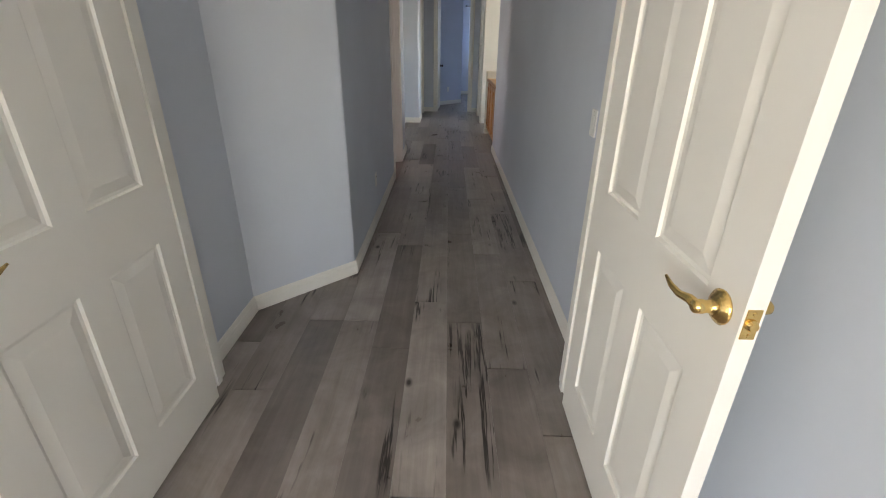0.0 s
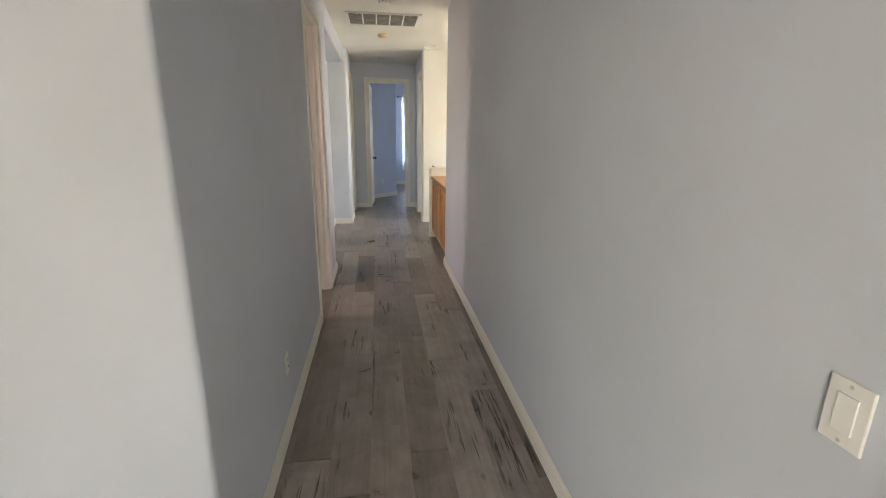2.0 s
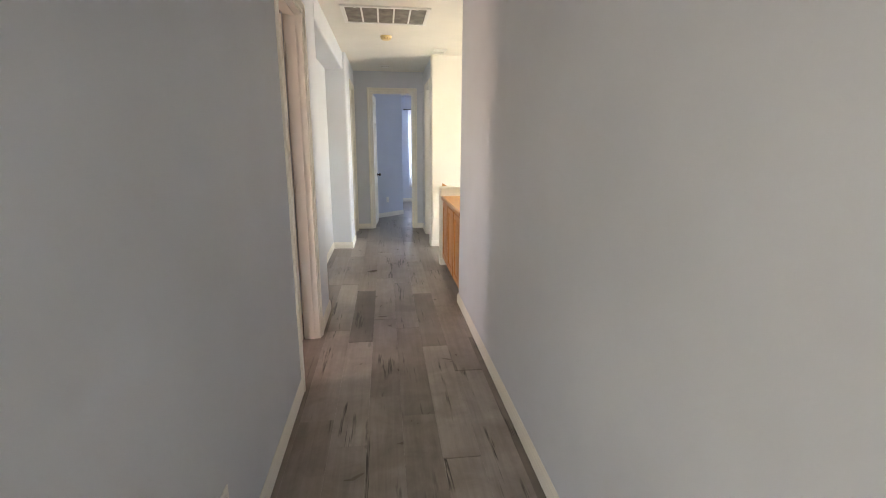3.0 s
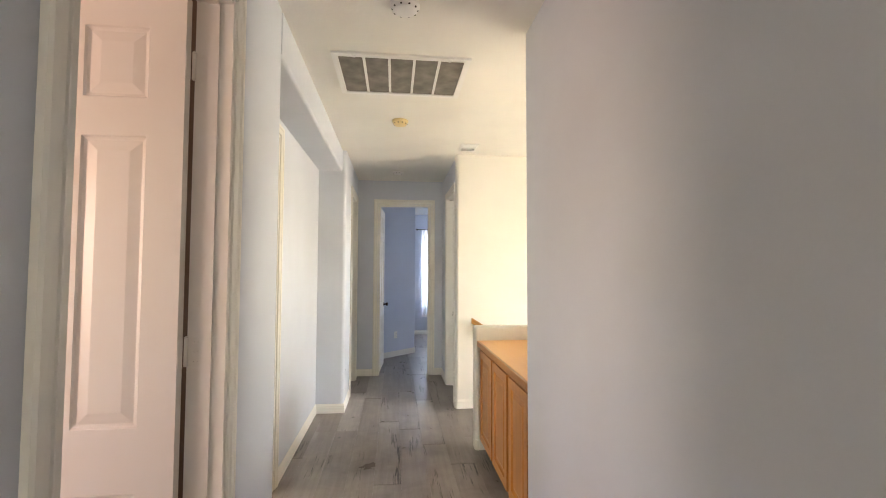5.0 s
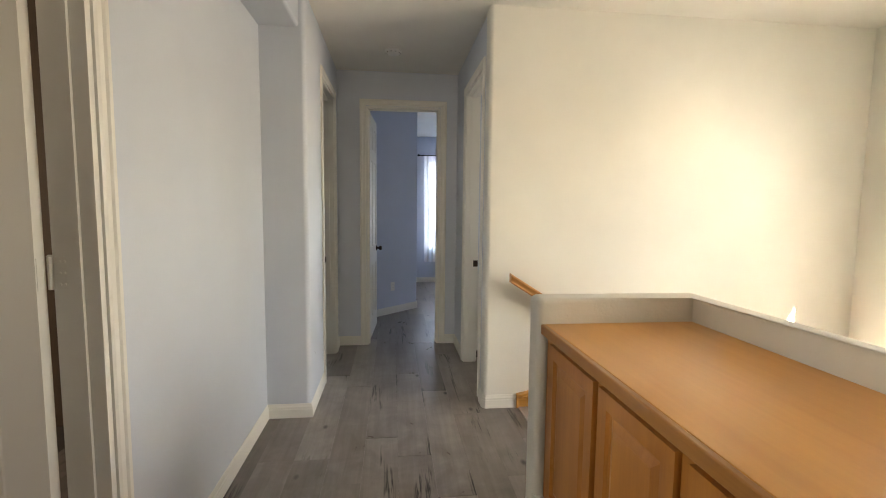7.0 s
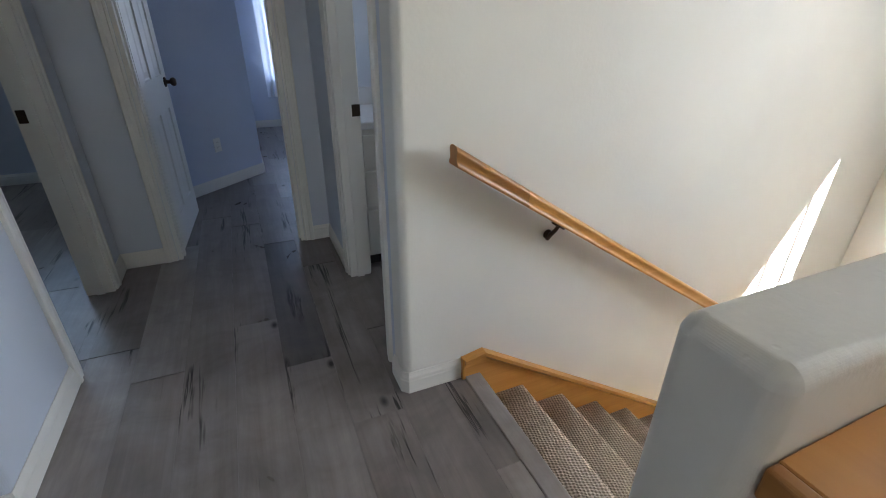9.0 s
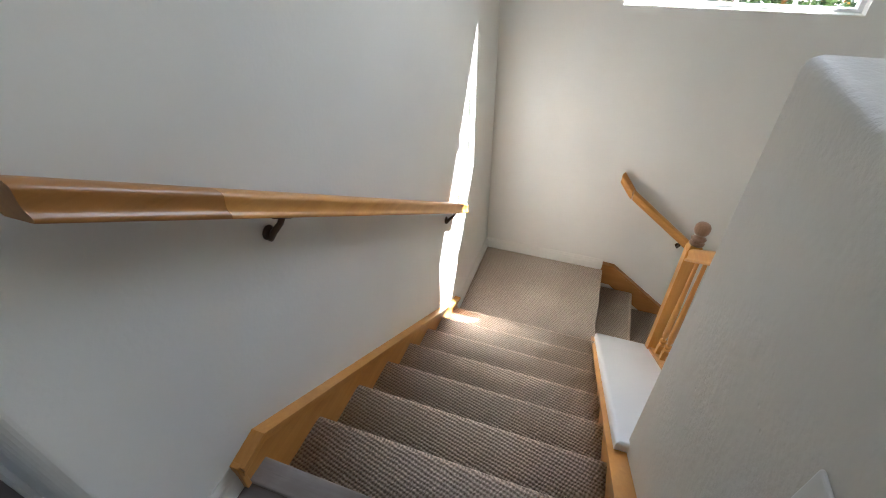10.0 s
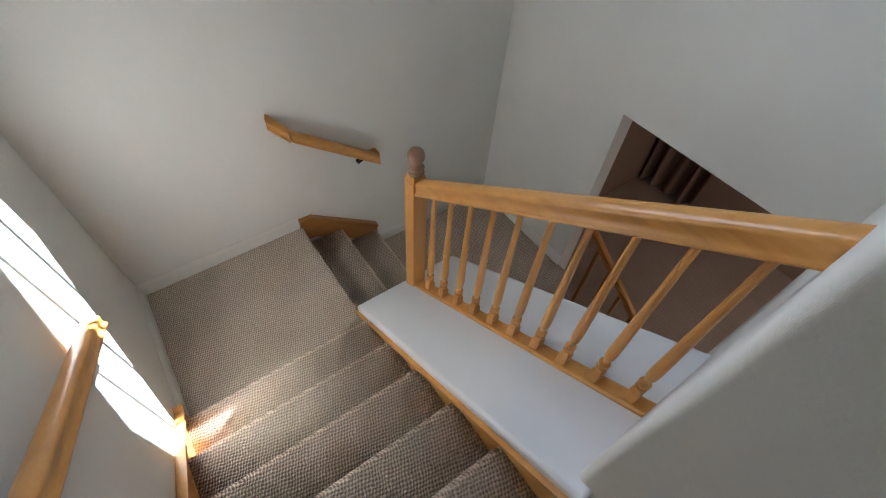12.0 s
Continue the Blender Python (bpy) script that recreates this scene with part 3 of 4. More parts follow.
baseboard([(-3.3, -4.5), (-3.3, 0.98), (-0.80, 0.98)])
baseboard([(0.935, 0.98), (1.03, 0.98), (1.03, -4.5)])

CASE = [(0.006, 0), (0.006, 0.009), (0.016, 0.013), (0.020, 0.010), (0.038, 0.012), (0.044, 0.018), (0.060, 0.018), (0.066, 0.013), (0.066, 0)]


def casing_mesh(w, h):
    """Moulding round a door opening w wide and h high: x along the wall, -y out of it."""
    bm = bmesh.new()
    rows = [[bm.verts.new(v) for v in ((-o, -t, 0), (-o, -t, h + o), (w + o, -t, h + o), (w + o, -t, 0))] for o, t in CASE]
    for a, b in zip(rows, rows[1:]):
        for k in range(3):
            bm.faces.new((a[k], a[k + 1], b[k + 1], b[k]))
    for k in (0, 3):
        bm.faces.new([r[k] for r in rows])
    return bm


def jamb_mesh(w, h, depth):
    """Lining of the opening, with a stop bead; the wall runs from y = 0 to depth."""
    bm = bmesh.new()
    t = 0.018
    box(bm, -0.004, t, -0.002, depth + 0.002, 0, h)
    box(bm, w - t, w + 0.004, -0.002, depth + 0.002, 0, h)
    box(bm, t, w - t, -0.002, depth + 0.002, h - t, h + 0.004)
    m = depth * 0.5
    box(bm, t, t + 0.010, m - 0.018, m + 0.018, 0, h - t)
    box(bm, w - t - 0.010, w - t, m - 0.018, m + 0.018, 0, h - t)
    box(bm, t + 0.010, w - t - 0.010, m - 0.018, m + 0.018, h - t - 0.010, h - t)
    return bm


def panel_grid(bm, w, z0, z1, cells, y, s, rise=0.0095, lip=0.014, field=0.034, back=0.0065):
    """One face of a raised-panel leaf: flat stiles and rails, a sunk moulding and a raised field in each cell."""
    xs = sorted({0.0, w, *[c[0] for c in cells], *[c[1] for c in cells]})
    zs = sorted({z0, z1, *[c[2] for c in cells], *[c[3] for c in cells]})
    for xa, xb in zip(xs, xs[1:]):
        for za, zb in zip(zs, zs[1:]):
            inside = any(c[0] <= xa + 1e-6 and xb <= c[1] + 1e-6 and c[2] <= za + 1e-6 and zb <= c[3] + 1e-6 for c in cells)
            if not inside:
                bm.faces.new([bm.verts.new(v) for v in ((xa, y, za), (xb, y, za), (xb, y, zb), (xa, y, zb))])
    for a, b, c, d in cells:
        loops = []
        for off, dep in ((0, 0), (lip * 0.35, rise * 0.8), (lip, rise), (lip + field, rise - back), (lip + field + 0.004, rise - back)):
            loops.append([bm.verts.new(v) for v in ((a + off, y - s * dep, c + off), (b - off, y - s * dep, c + off), (b - off, y - s * dep, d - off), (a + off, y - s * dep, d - off))])
        for p, q in zip(loops, loops[1:]):
            for k in range(4):
                bm.faces.new((p[k], p[(k + 1) % 4], q[(k + 1) % 4], q[k]))
        bm.faces.new(loops[-1])


def leaf_mesh(w, h=2.36, thick=0.036):
    """Six-panel door leaf: hinge edge on x = 0, y from 0 to thick."""
    bm = bmesh.new()
    st, mid = 0.112, 0.112
    pw = (w - 2 * st - mid) / 2
    cells = [(x, x + pw, a, b) for x in (st, st + pw + mid) for a, b in ((0.20, 0.778), (0.977, 1.89), (2.014, 2.244))]
    panel_grid(bm, w, 0.012, h, cells, 0.0, -1)
    panel_grid(bm, w, 0.012, h, cells, thick, 1)
    for q in (((0, 0, 0.012), (0, thick, 0.012), (0, thick, h), (0, 0, h)), ((w, 0, 0.012), (w, thick, 0.012), (w, thick, h), (w, 0, h)),
              ((0, 0, 0.012), (w, 0, 0.012), (w, thick, 0.012), (0, thick, 0.012)), ((0, 0, h), (w, 0, h), (w, thick, h), (0, thick, h))):
        bm.faces.new([bm.verts.new(v) for v in q])
    bmesh.ops.remove_doubles(bm, verts=bm.verts[:], dist=0.0004)
    return bm


def lever(parent, x, z, y, s, mat, d=1):
    """Lever handle on a leaf: stepped rose, neck and a swept lever towards the hinge. s: side it stands out to."""
    bm = bmesh.new()
    turn = pose(x, y, z, 90 if s < 0 else -90)
    revolve(bm, [(0.033, 0), (0.034, 0.004), (0.030, 0.006), (0.029, 0.009), (0.025, 0.010), (0.024, 0.013), (0.018, 0.015), (0.013, 0.017),
                 (0.012, 0.030), (0.014, 0.036), (0.013, 0.050), (0.009, 0.054)], 24, m=turn)
    tube(bm, [(x, y + s * 0.044, z), (x - d * 0.025, y + s * 0.046, z + 0.001), (x - d * 0.055, y + s * 0.050, z - 0.006), (x - d * 0.085, y + s * 0.052, z - 0.004),
              (x - d * 0.110, y + s * 0.054, z + 0.006)], [0.0105, 0.0095, 0.0075, 0.006, 0.003], 12)
    part("door_handle", bm, mat, parent, "polished brass lever handle" if mat == M_BRASS else "dark bronze lever handle", True)


def knob(parent, x, z, y, s, mat):
    bm = bmesh.new()
    revolve(bm, [(0.031, 0), (0.031, 0.005), (0.026, 0.009), (0.012, 0.012), (0.011, 0.030), (0.020, 0.036), (0.027, 0.046), (0.026, 0.058), (0.016, 0.066)], 20,
            m=pose(x, y, z, 90 if s < 0 else -90))
    part("door_handle", bm, mat, parent, "dark bronze door knob", True)


def hinge(parent, z, y, mat):
    """Butt hinge in the gap between a leaf's edge and the jamb face at y."""
    bm = bmesh.new()
    for k in range(5):
        revolve(bm, [(0.0062, 0), (0.0065, 0.001), (0.0065, 0.0165), (0.0062, 0.0178)], 10, (-0.010, y + 0.009, z - 0.045 + k * 0.018))
    revolve(bm, [(0.004, 0), (0.0075, 0.003), (0.003, 0.007)], 10, (-0.010, y + 0.009, z + 0.045))
    box(bm, -0.0015, 0.0, 0.002, 0.032, z - 0.045, z + 0.045)
    box(bm, -0.052, -0.012, y, y + 0.0015, z - 0.045, z + 0.045)
    for sx in (-0.042, -0.030):
        for sz in (-0.032, 0.0, 0.032):
            revolve(bm, [(0.0035, 0), (0.0025, 0.0012)], 8, m=pose(sx, y + 0.0015, z + sz, -90))
    part("hinge", bm, mat, parent, "painted steel butt hinge")


def doorway(name, m, w, depth, label, both=True, h=DOOR_H):
    """A lined opening with casings. m carries x along the wall, y into it, z up."""
    d = thing(name, m, label, "door", "", "structure")
    part("door_frame", jamb_mesh(w, h, depth), M_TRIM, d)
    part("casing", casing_mesh(w, h), M_TRIM, d)
    if both:
        c = part("casing", casing_mesh(w, h), M_TRIM, d)
        c.matrix_basis = pose(w, depth, 0, 0, 0, 180)
    return d


def door_leaf(parent, w, m, handle, mat, hinges=True, hinge_y=0.0, sides=(-1, 1), hmat=None):
    """Hangs a leaf in a doorway; m places the hinge edge in the doorway's own axes."""
    lf = part("leaf", leaf_mesh(w), M_DOOR, parent, "white six-panel door leaf, standing open")
    lf.matrix_basis = m
    for s in sides:
        yy = 0.0 if s < 0 else 0.036
        if handle == "lever":
            lever(lf, w - 0.058, 0.965, yy, s, mat)
        else:
            knob(lf, w - 0.07, 0.93, yy, s, mat)
    bm = bmesh.new()
    soft_box(bm, w - 0.0005, w + 0.002, 0.005, 0.031, 0.965 - 0.03, 0.965 + 0.03, 0.0008, 1)
    revolve(bm, [(0.011, 0), (0.011, 0.004), (0.008, 0.010), (0.004, 0.011)], 14, m=pose(w + 0.001, 0.018, 0.965, 0, 90, 0))
    for dz in (-0.022, 0.022):
        revolve(bm, [(0.004, 0), (0.003, 0.0016)], 8, m=pose(w + 0.002, 0.018, 0.965 + dz, 0, 90, 0))
    part("latch", bm, mat, lf, "latch plate with bolt")
    if hinges:
        for z in (0.28, 1.20, 2.14):
            hinge(lf, z, hinge_y, hmat or M_STEEL)
    return lf


# entry double doors, standing open into the first bedroom
d1 = doorway("door_1", pose(-0.725, 0.98, 0), 1.573, 0.12, "white double doorway with both leaves open")
door_leaf(d1, 0.82, pose(0.03, -0.035, 0, 0, 0, -90), "lever", M_BRASS, hinge_y=-0.010)
rl = door_leaf(d1, 0.82, pose(1.532, -0.035, 0, 0, 0, -90), "lever", M_BRASS, hinges=False)
# bathroom door on the left
d2 = doorway("door_2", pose(XL, 4.475, 0, 0, 0, 90), 0.76, 0.115, "white door standing open into a side room")
door_leaf(d2, 0.72, pose(0.730, 0.126, 0, 0, 0, 90), "knob", M_BRONZE, hinge_y=-0.0115, hmat=M_DOOR)
# door in the niche
d3 = doorway("door_3", pose(NX, 6.10, 0, 0, 0, 90), 0.72, 0.115, "white door standing open behind the niche")
door_leaf(d3, 0.68, pose(0.690, 0.128, 0, 0, 0, 90), "knob", M_BRONZE, hinge_y=-0.012, hmat=M_DOOR)
# left far room, right bathroom, end bedroom
d4 = doorway("door_4", pose(XF, 9.05, 0, 0, 0, 90), 0.70, 0.12, "white doorway to a room with blinds")
d5 = doorway("door_5", pose(0.930, 9.42, 0, 0, 0, -90), 0.72, 0.110, "white doorway to a small bathroom")
d6 = doorway("door_6", pose(0.03, 10.0, 0), 0.725, 0.12, "white door open into the pale blue bedroom")
door_leaf(d6, 0.68, pose(0.022, 0.128, 0, 0, 0, 86), "knob", M_BRONZE, hinge_y=0.0)


def strike(parent, m):
    bm = bmesh.new()
    soft_box(bm, -0.03, 0.03, -0.003, 0.001, -0.028, 0.028, 0.0008, 1)
    box(bm, -0.007, 0.007, -0.003, 0.0, -0.013, 0.013)
    s = part("strike_plate", bm, M_BRONZE, parent, "dark bronze strike plate")
    s.matrix_basis = m


strike(d4, pose(0.700 - 0.018, 0.085, 0.905, 0, 0, -90))
strike(d5, pose(0.018, 0.085, 0.905, 0, 0, 90))

# ---- stairs ----
STEP, RISE = 0.2335, 0.14
NOSE = [1.231 + STEP * k for k in range(8)]
stairs = thing("staircase", pose(1.21, 8.0, -1.12), "carpeted stair flight in beige-grey looped berber", "stairs", "", "structure")


def carpet_step(parent, x0, x1, y0, y1, z0, z1, axis="x", lip=0.028):
    """A carpeted step: block with rounded nosing overhanging its riser."""
    bm = bmesh.new()
    r = 0.023
    arc = [(lip - r + r * math.sin(a_), -r + r * math.cos(a_)) for a_ in [math.pi * k / 8 for k in range(8)]]
    if axis == "x":
        prof = [(x0, z0), (x0, z1)] + [(x1 + p, z1 + q) for p, q in arc] + [(x1, z1 - 2 * r - 0.004), (x1, z0)]
        a = [bm.verts.new((p, y0, q)) for p, q in prof]
        b = [bm.verts.new((p, y1, q)) for p, q in prof]
    else:
        prof = [(y1, z0), (y1, z1)] + [(y0 - p, z1 + q) for p, q in arc] + [(y0, z1 - 2 * r - 0.004), (y0, z0)]
        a = [bm.verts.new((x0, p, q)) for p, q in prof]
        b = [bm.verts.new((x1, p, q)) for p, q in prof]
    n = len(prof)
    for k in range(n):
        bm.faces.new((a[k], a[(k + 1) % n], b[(k + 1) % n], b[k]))
    bm.faces.new(a[::-1])
    bm.faces.new(b)
    ob = part("tread", bm, M_CARPET, parent)
    ob.data.materials.append(M_CARPET_LIT)
    for p_ in ob.data.polygons:
        p_.use_smooth = abs(p_.normal.x) < 0.99 and abs(p_.normal.y) < 0.99
        # nosing arc takes the brighter copy: its highlight is put into the colour
        if p_.center.z > z1 - 0.02 and p_.normal.z < 0.995 and p_.normal.z > -0.2:
            p_.material_index = 1
    ob.matrix_parent_inverse = parent.matrix_basis.inverted()
    return ob


for k in range(1, 8):
    carpet_step(stairs, NOSE[k - 1] - 0.0 if k > 1 else 1.19, NOSE[k] - 0.028, 7.505, 8.43, -1.4, -RISE * k)
landing = tagged(new("landing", None), "beige berber carpeted stair landing", "landing", "", "structure")
bm = bmesh.new()
box(bm, NOSE[7] - 0.029, 3.75, 7.5055, 8.445, -1.4, -1.12)
part("carpet", bm, M_CARPET, landing)
lower = thing("lower_flight", pose(3.37, 7.2, -1.62), "short carpeted flight below the landing", "stairs", "", "structure")
carpet_step(lower, 3.0, 3.735, 7.53, 7.60, -1.7, -1.1205, "y")
carpet_step(lower, 3.0, 3.735, 7.27, 7.54, -1.7, -1.287, "y")
carpet_step(lower, 3.0, 3.735, 7.02, 7.30, -1.7, -1.453, "y")
bm = bmesh.new()
box(bm, 2.70, 3.75, 5.95, 7.10, -1.8, -1.62)
structure("landing_lower", bm, M_CARPET, "beige berber carpet on the lower landing")

# grey nosing along the top of the flight
bm = bmesh.new()
soft_box(bm, 1.165, 1.236, 7.46, 8.44, -0.035, 0.006, 0.006, 3)
nosing = structure("stair_nosing", bm, M_FLOOR, "grey wood-look nosing strip at the stair top")


def skirt_board(pts_top, y0, y1, drop, cap_side, name="stair_skirt", axis="x", wood_mat=None):
    """A maple skirt board following the flight, with a moulded cap."""
    sk = thing(name, pose(pts_top[0][0], y0, pts_top[0][1] - drop), "honey maple stair skirt board with moulded cap", "skirt board", "", "structure")
    inv = sk.matrix_basis.inverted()

    def strip(name_, off0, off1, ya, yb, mat):
        bm_ = bmesh.new()
        vs = []
        for yy in (ya, yb):
            vs.append([bm_.verts.new((p, yy, q + off1) if axis == "x" else (yy, p, q + off1)) for p, q in pts_top]
                      + [bm_.verts.new((p, yy, q + off0) if axis == "x" else (yy, p, q + off0)) for p, q in pts_top[::-1]])
        n = len(vs[0])
        bm_.faces.new(vs[0])
        bm_.faces.new(vs[1][::-1])
        for k in range(n):
            bm_.faces.new((vs[0][k], vs[0][(k + 1) % n], vs[1][(k + 1) % n], vs[1][k]))
        o = part(name_, bm_, mat, sk)
        o.matrix_parent_inverse = inv
    d = cap_side
    grain = wood_mat or (M_MAPLE_X if axis == "x" else M_MAPLE_Y)
    strip("board", -drop, -0.018, y0, y1, grain)
    yo = y0 if d < 0 else y1
    strip("cap", -0.018, 0.0, min(y0, yo + d * 0.022), max(y1, yo + d * 0.022), grain)
    strip("bead", -0.042, -0.028, min(yo, yo + d * 0.012), max(yo, yo + d * 0.012), grain)
    return sk


skirt_board([(1.157, 0.100), (1.245, 0.118), (2.885, -0.936), (2.915, -0.939)], 8.427, 8.444, 0.24, -1)
bm = bmesh.new()
soft_box(bm, 1.150, 1.166, 8.418, 8.444, 0.0, 0.102, 0.003, 2)
tagged(new("skirt_end", finish("skirt_end", bm, M_MAPLE_Z)), "honey maple skirt end block beside the baseboard", "trim", "", "structure")
# the lower flight's skirt takes the darker maple
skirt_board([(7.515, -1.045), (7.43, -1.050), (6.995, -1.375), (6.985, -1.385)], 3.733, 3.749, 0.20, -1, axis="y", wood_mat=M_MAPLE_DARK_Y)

# sloping white ledge with its maple stringer
SL = 0.70


def ledge_z(x):
    return -1.05 + SL * (3.0 - x)


ledge = thing("stair_ledge", pose(2.4, 7.18, ledge_z(2.4)), "sloping smooth white ledge beside the stairs", "ledge", "", "structure")
inv = ledge.matrix_basis.inverted()
bm = bmesh.new()
vs = [bm.verts.new((x, y, ledge_z(x) + dz)) for dz in (-0.05, 0.0) for x, y in ((1.675, 6.86), (3.0, 6.86), (3.0, 7.508), (1.675, 7.508))]
for q in ((3, 2, 1, 0), (4, 5, 6, 7), (0, 1, 5, 4), (1, 2, 6, 5), (2, 3, 7, 6), (3, 0, 4, 7)):
    bm.faces.new([vs[k] for k in q])
bmesh.ops.bevel(bm, geom=[e for e in bm.edges if all(v.co.z > ledge_z(v.co.x) - 0.01 for v in e.verts)] + [e for e in bm.edges if all(v.co.x > 2.99 for v in e.verts) and abs(e.verts[0].co.y - e.verts[1].co.y) < 0.01],
                offset=0.018, segments=8, profile=0.5, affect="EDGES")
part("cap", bm, M_LEDGE, ledge).matrix_parent_inverse = inv
bm = bmesh.new()
vs = [bm.verts.new(v) for v in ((1.712, 6.89, LOW), (2.985, 6.89, LOW), (2.985, 6.89, ledge_z(2.985) - 0.045), (1.712, 6.89, ledge_z(1.712) - 0.045),
                                (1.712, 7.468, LOW), (2.985, 7.468, LOW), (2.985, 7.468, ledge_z(2.985) - 0.045), (1.712, 7.468, ledge_z(1.712) - 0.045))]
for q in ((0, 1, 2, 3), (7, 6, 5, 4), (0, 4, 5, 1), (1, 5, 6, 2), (2, 6, 7, 3), (3, 7, 4, 0)):
    bm.faces.new([vs[k] for k in q])
part("body", bm, M_STAIR, ledge).matrix_parent_inverse = inv
skirt_board([(1.20, ledge_z(1.20) - 0.045), (2.995, ledge_z(2.995) - 0.045)], 7.469, 7.505, 0.26, 1)

# ---- handrails ----
RAIL_SIDE = [(0.027, 0.0), (0.030, 0.003), (0.030, 0.010), (0.027, 0.013), (0.0245, 0.017), (0.0235, 0.024), (0.024, 0.033), (0.0258, 0.041),
             (0.027, 0.046), (0.027, 0.051), (0.023, 0.057), (0.013, 0.0615)]
RAIL = [(-u, v) for u, v in RAIL_SIDE] + [(0.0, 0.063)] + RAIL_SIDE[::-1]


def bracket(parent, at, wall_dir, run, drop=0.06):
    """Dark wall bracket: round plate on the wall, curved arm up to the rail's underside."""
    bm = bmesh.new()
    w = Vector(wall_dir)
    p = Vector(at)
    foot = p + w - Vector((0, 0, drop))
    q = (-w).to_track_quat("Z", "Y").to_matrix().to_4x4()
    revolve(bm, [(0.019, 0), (0.019, 0.003), (0.015, 0.007), (0.009, 0.010)], 16, m=Matrix.Translation(foot) @ q)
    tube(bm, [foot - w * 0.05 - Vector((0, 0, 0.02)), foot - w * 0.12 - Vector((0, 0, 0.012)), foot - w * 0.35 + Vector((0, 0, 0.006)),
              foot - w * 0.8 + Vector((0, 0, 0.035)), p + Vector((0, 0, -0.004))], [0.008, 0.009, 0.0085, 0.0075, 0.007], 10)
    r = Vector(run).normalized() * 0.032
    tube(bm, [p - r - Vector((0, 0, 0.002)), p + r - Vector((0, 0, 0.002))], [0.006, 0.006], 8)
    b = part("bracket", bm, M_BRONZE, parent, "dark bronze wall bracket", True)
    b.matrix_parent_inverse = parent.matrix_basis.inverted()


rail = thing("handrail", pose(1.07, 8.37, 0.9), "honey maple wall handrail with a darker upper length", "handrail")
rinv = rail.matrix_basis.inverted()
RS = (-0.174 - 0.956) / (2.886 - 1.076)
ra = lambda x: (x, 8.388, 0.962 + RS * (x - 1.076) - 0.063)
for x0, x1, mat, lab in ((1.076, 1.345, M_MAPLE_DARK, "darker toned length of rail"), (1.346, 2.90, M_MAPLE_X, "honey maple rail")):
    bm = bmesh.new()
    extrude_profile(bm, RAIL, ra(x0), ra(x1))
    part("rail", bm, mat, rail, lab, True).matrix_parent_inverse = rinv
for x in (1.50, 2.75):
    bracket(rail, ra(x), (0, 0.057, 0), (1, 0, RS))

rail2 = thing("handrail", pose(3.69, 7.2, -0.6), "short honey maple wall handrail beside the lower flight", "handrail")
r2 = rail2.matrix_basis.inverted()
bm = bmesh.new()
extrude_profile(bm, RAIL, (3.722, 7.530, -0.325), (3.685, 7.445, -0.420))
extrude_profile(bm, RAIL, (3.685, 7.445, -0.420), (3.685, 6.955, -0.790))
part("rail", bm, M_MAPLE_Y, rail2, "", True).matrix_parent_inverse = r2
bm = bmesh.new()
soft_box(bm, 3.68, 3.748, 6.94, 7.00, -0.775, -0.72, 0.01, 2)
part("return_end", bm, M_MAPLE_X, rail2, "maple return to the wall").matrix_parent_inverse = r2
bracket(rail2, (3.685, 7.06, -0.712), (0.063, 0, 0), (0, -1, -0.75))

# ---- balustrade on the ledge ----
BY = 7.175
bal = thing("balustrade", pose(2.92, BY, ledge_z(2.92)), "honey maple balustrade with turned balusters and ball newel", "balustrade")
binv = bal.matrix_basis.inverted()


def sub(name, bm, mat, label="", smooth=False):
    o = part(name, bm, mat, bal, label, smooth)
    o.matrix_parent_inverse = binv
    return o


bm = bmesh.new()
extrude_profile(bm, [(-0.030, -0.002), (-0.030, 0.014), (-0.024, 0.020), (0.024, 0.020), (0.030, 0.014), (0.030, -0.002)], (1.712, BY, ledge_z(1.712)), (2.89, BY, ledge_z(2.89)))
sub("base_rail", bm, M_MAPLE_X)
NX0 = 2.925
bm = bmesh.new()
soft_box(bm, NX0 - 0.037, NX0 + 0.037, BY - 0.037, BY + 0.037, ledge_z(NX0) - 0.06, -0.222, 0.004, 2)
vs = box(bm, NX0 - 0.036, NX0 + 0.036, BY - 0.036, BY + 0.036, -0.226, -0.188)
for v in vs[4:]:
    v.co.x, v.co.y = NX0 + (v.co.x - NX0) * 0.72, BY + (v.co.y - BY) * 0.72
newel = sub("newel_post", bm, M_MAPLE_Z)
bm = bmesh.new()
revolve(bm, [(0.034, -0.158), (0.036, -0.150), (0.030, -0.142), (0.024, -0.136), (0.034, -0.130), (0.036, -0.124), (0.026, -0.117), (0.018, -0.108),
             (0.020, -0.102), (0.029, -0.094), (0.035, -0.082), (0.037, -0.068), (0.035, -0.053), (0.027, -0.040), (0.014, -0.033), (0.003, -0.031)], 28, (NX0, BY, -0.030))
sub("finial", bm, M_FINIAL, "darker turned ball finial", True)
RTOP = lambda x: -0.205 + 0.711 * (2.9 - x)       # top of the sloping rail
bm = bmesh.new()
extrude_profile(bm, [(s * 1.15, (u - 0.063) * 1.3) for s, u in RAIL], (1.712, BY, RTOP(1.712)), (2.885, BY, RTOP(2.885)))
sub("handrail", bm, M_MAPLE_X, "", True)
for k in range(10):
    x = 2.788 - 0.1115 * k
    zb, zt = ledge_z(x) + 0.012, RTOP(x) - 0.076
    bm = bmesh.new()
    box(bm, x - 0.017, x + 0.017, BY - 0.017, BY + 0.017, zb - 0.02, zb + 0.062)
    vs = box(bm, x - 0.017, x + 0.017, BY - 0.017, BY + 0.017, zb + 0.062, zb + 0.086)
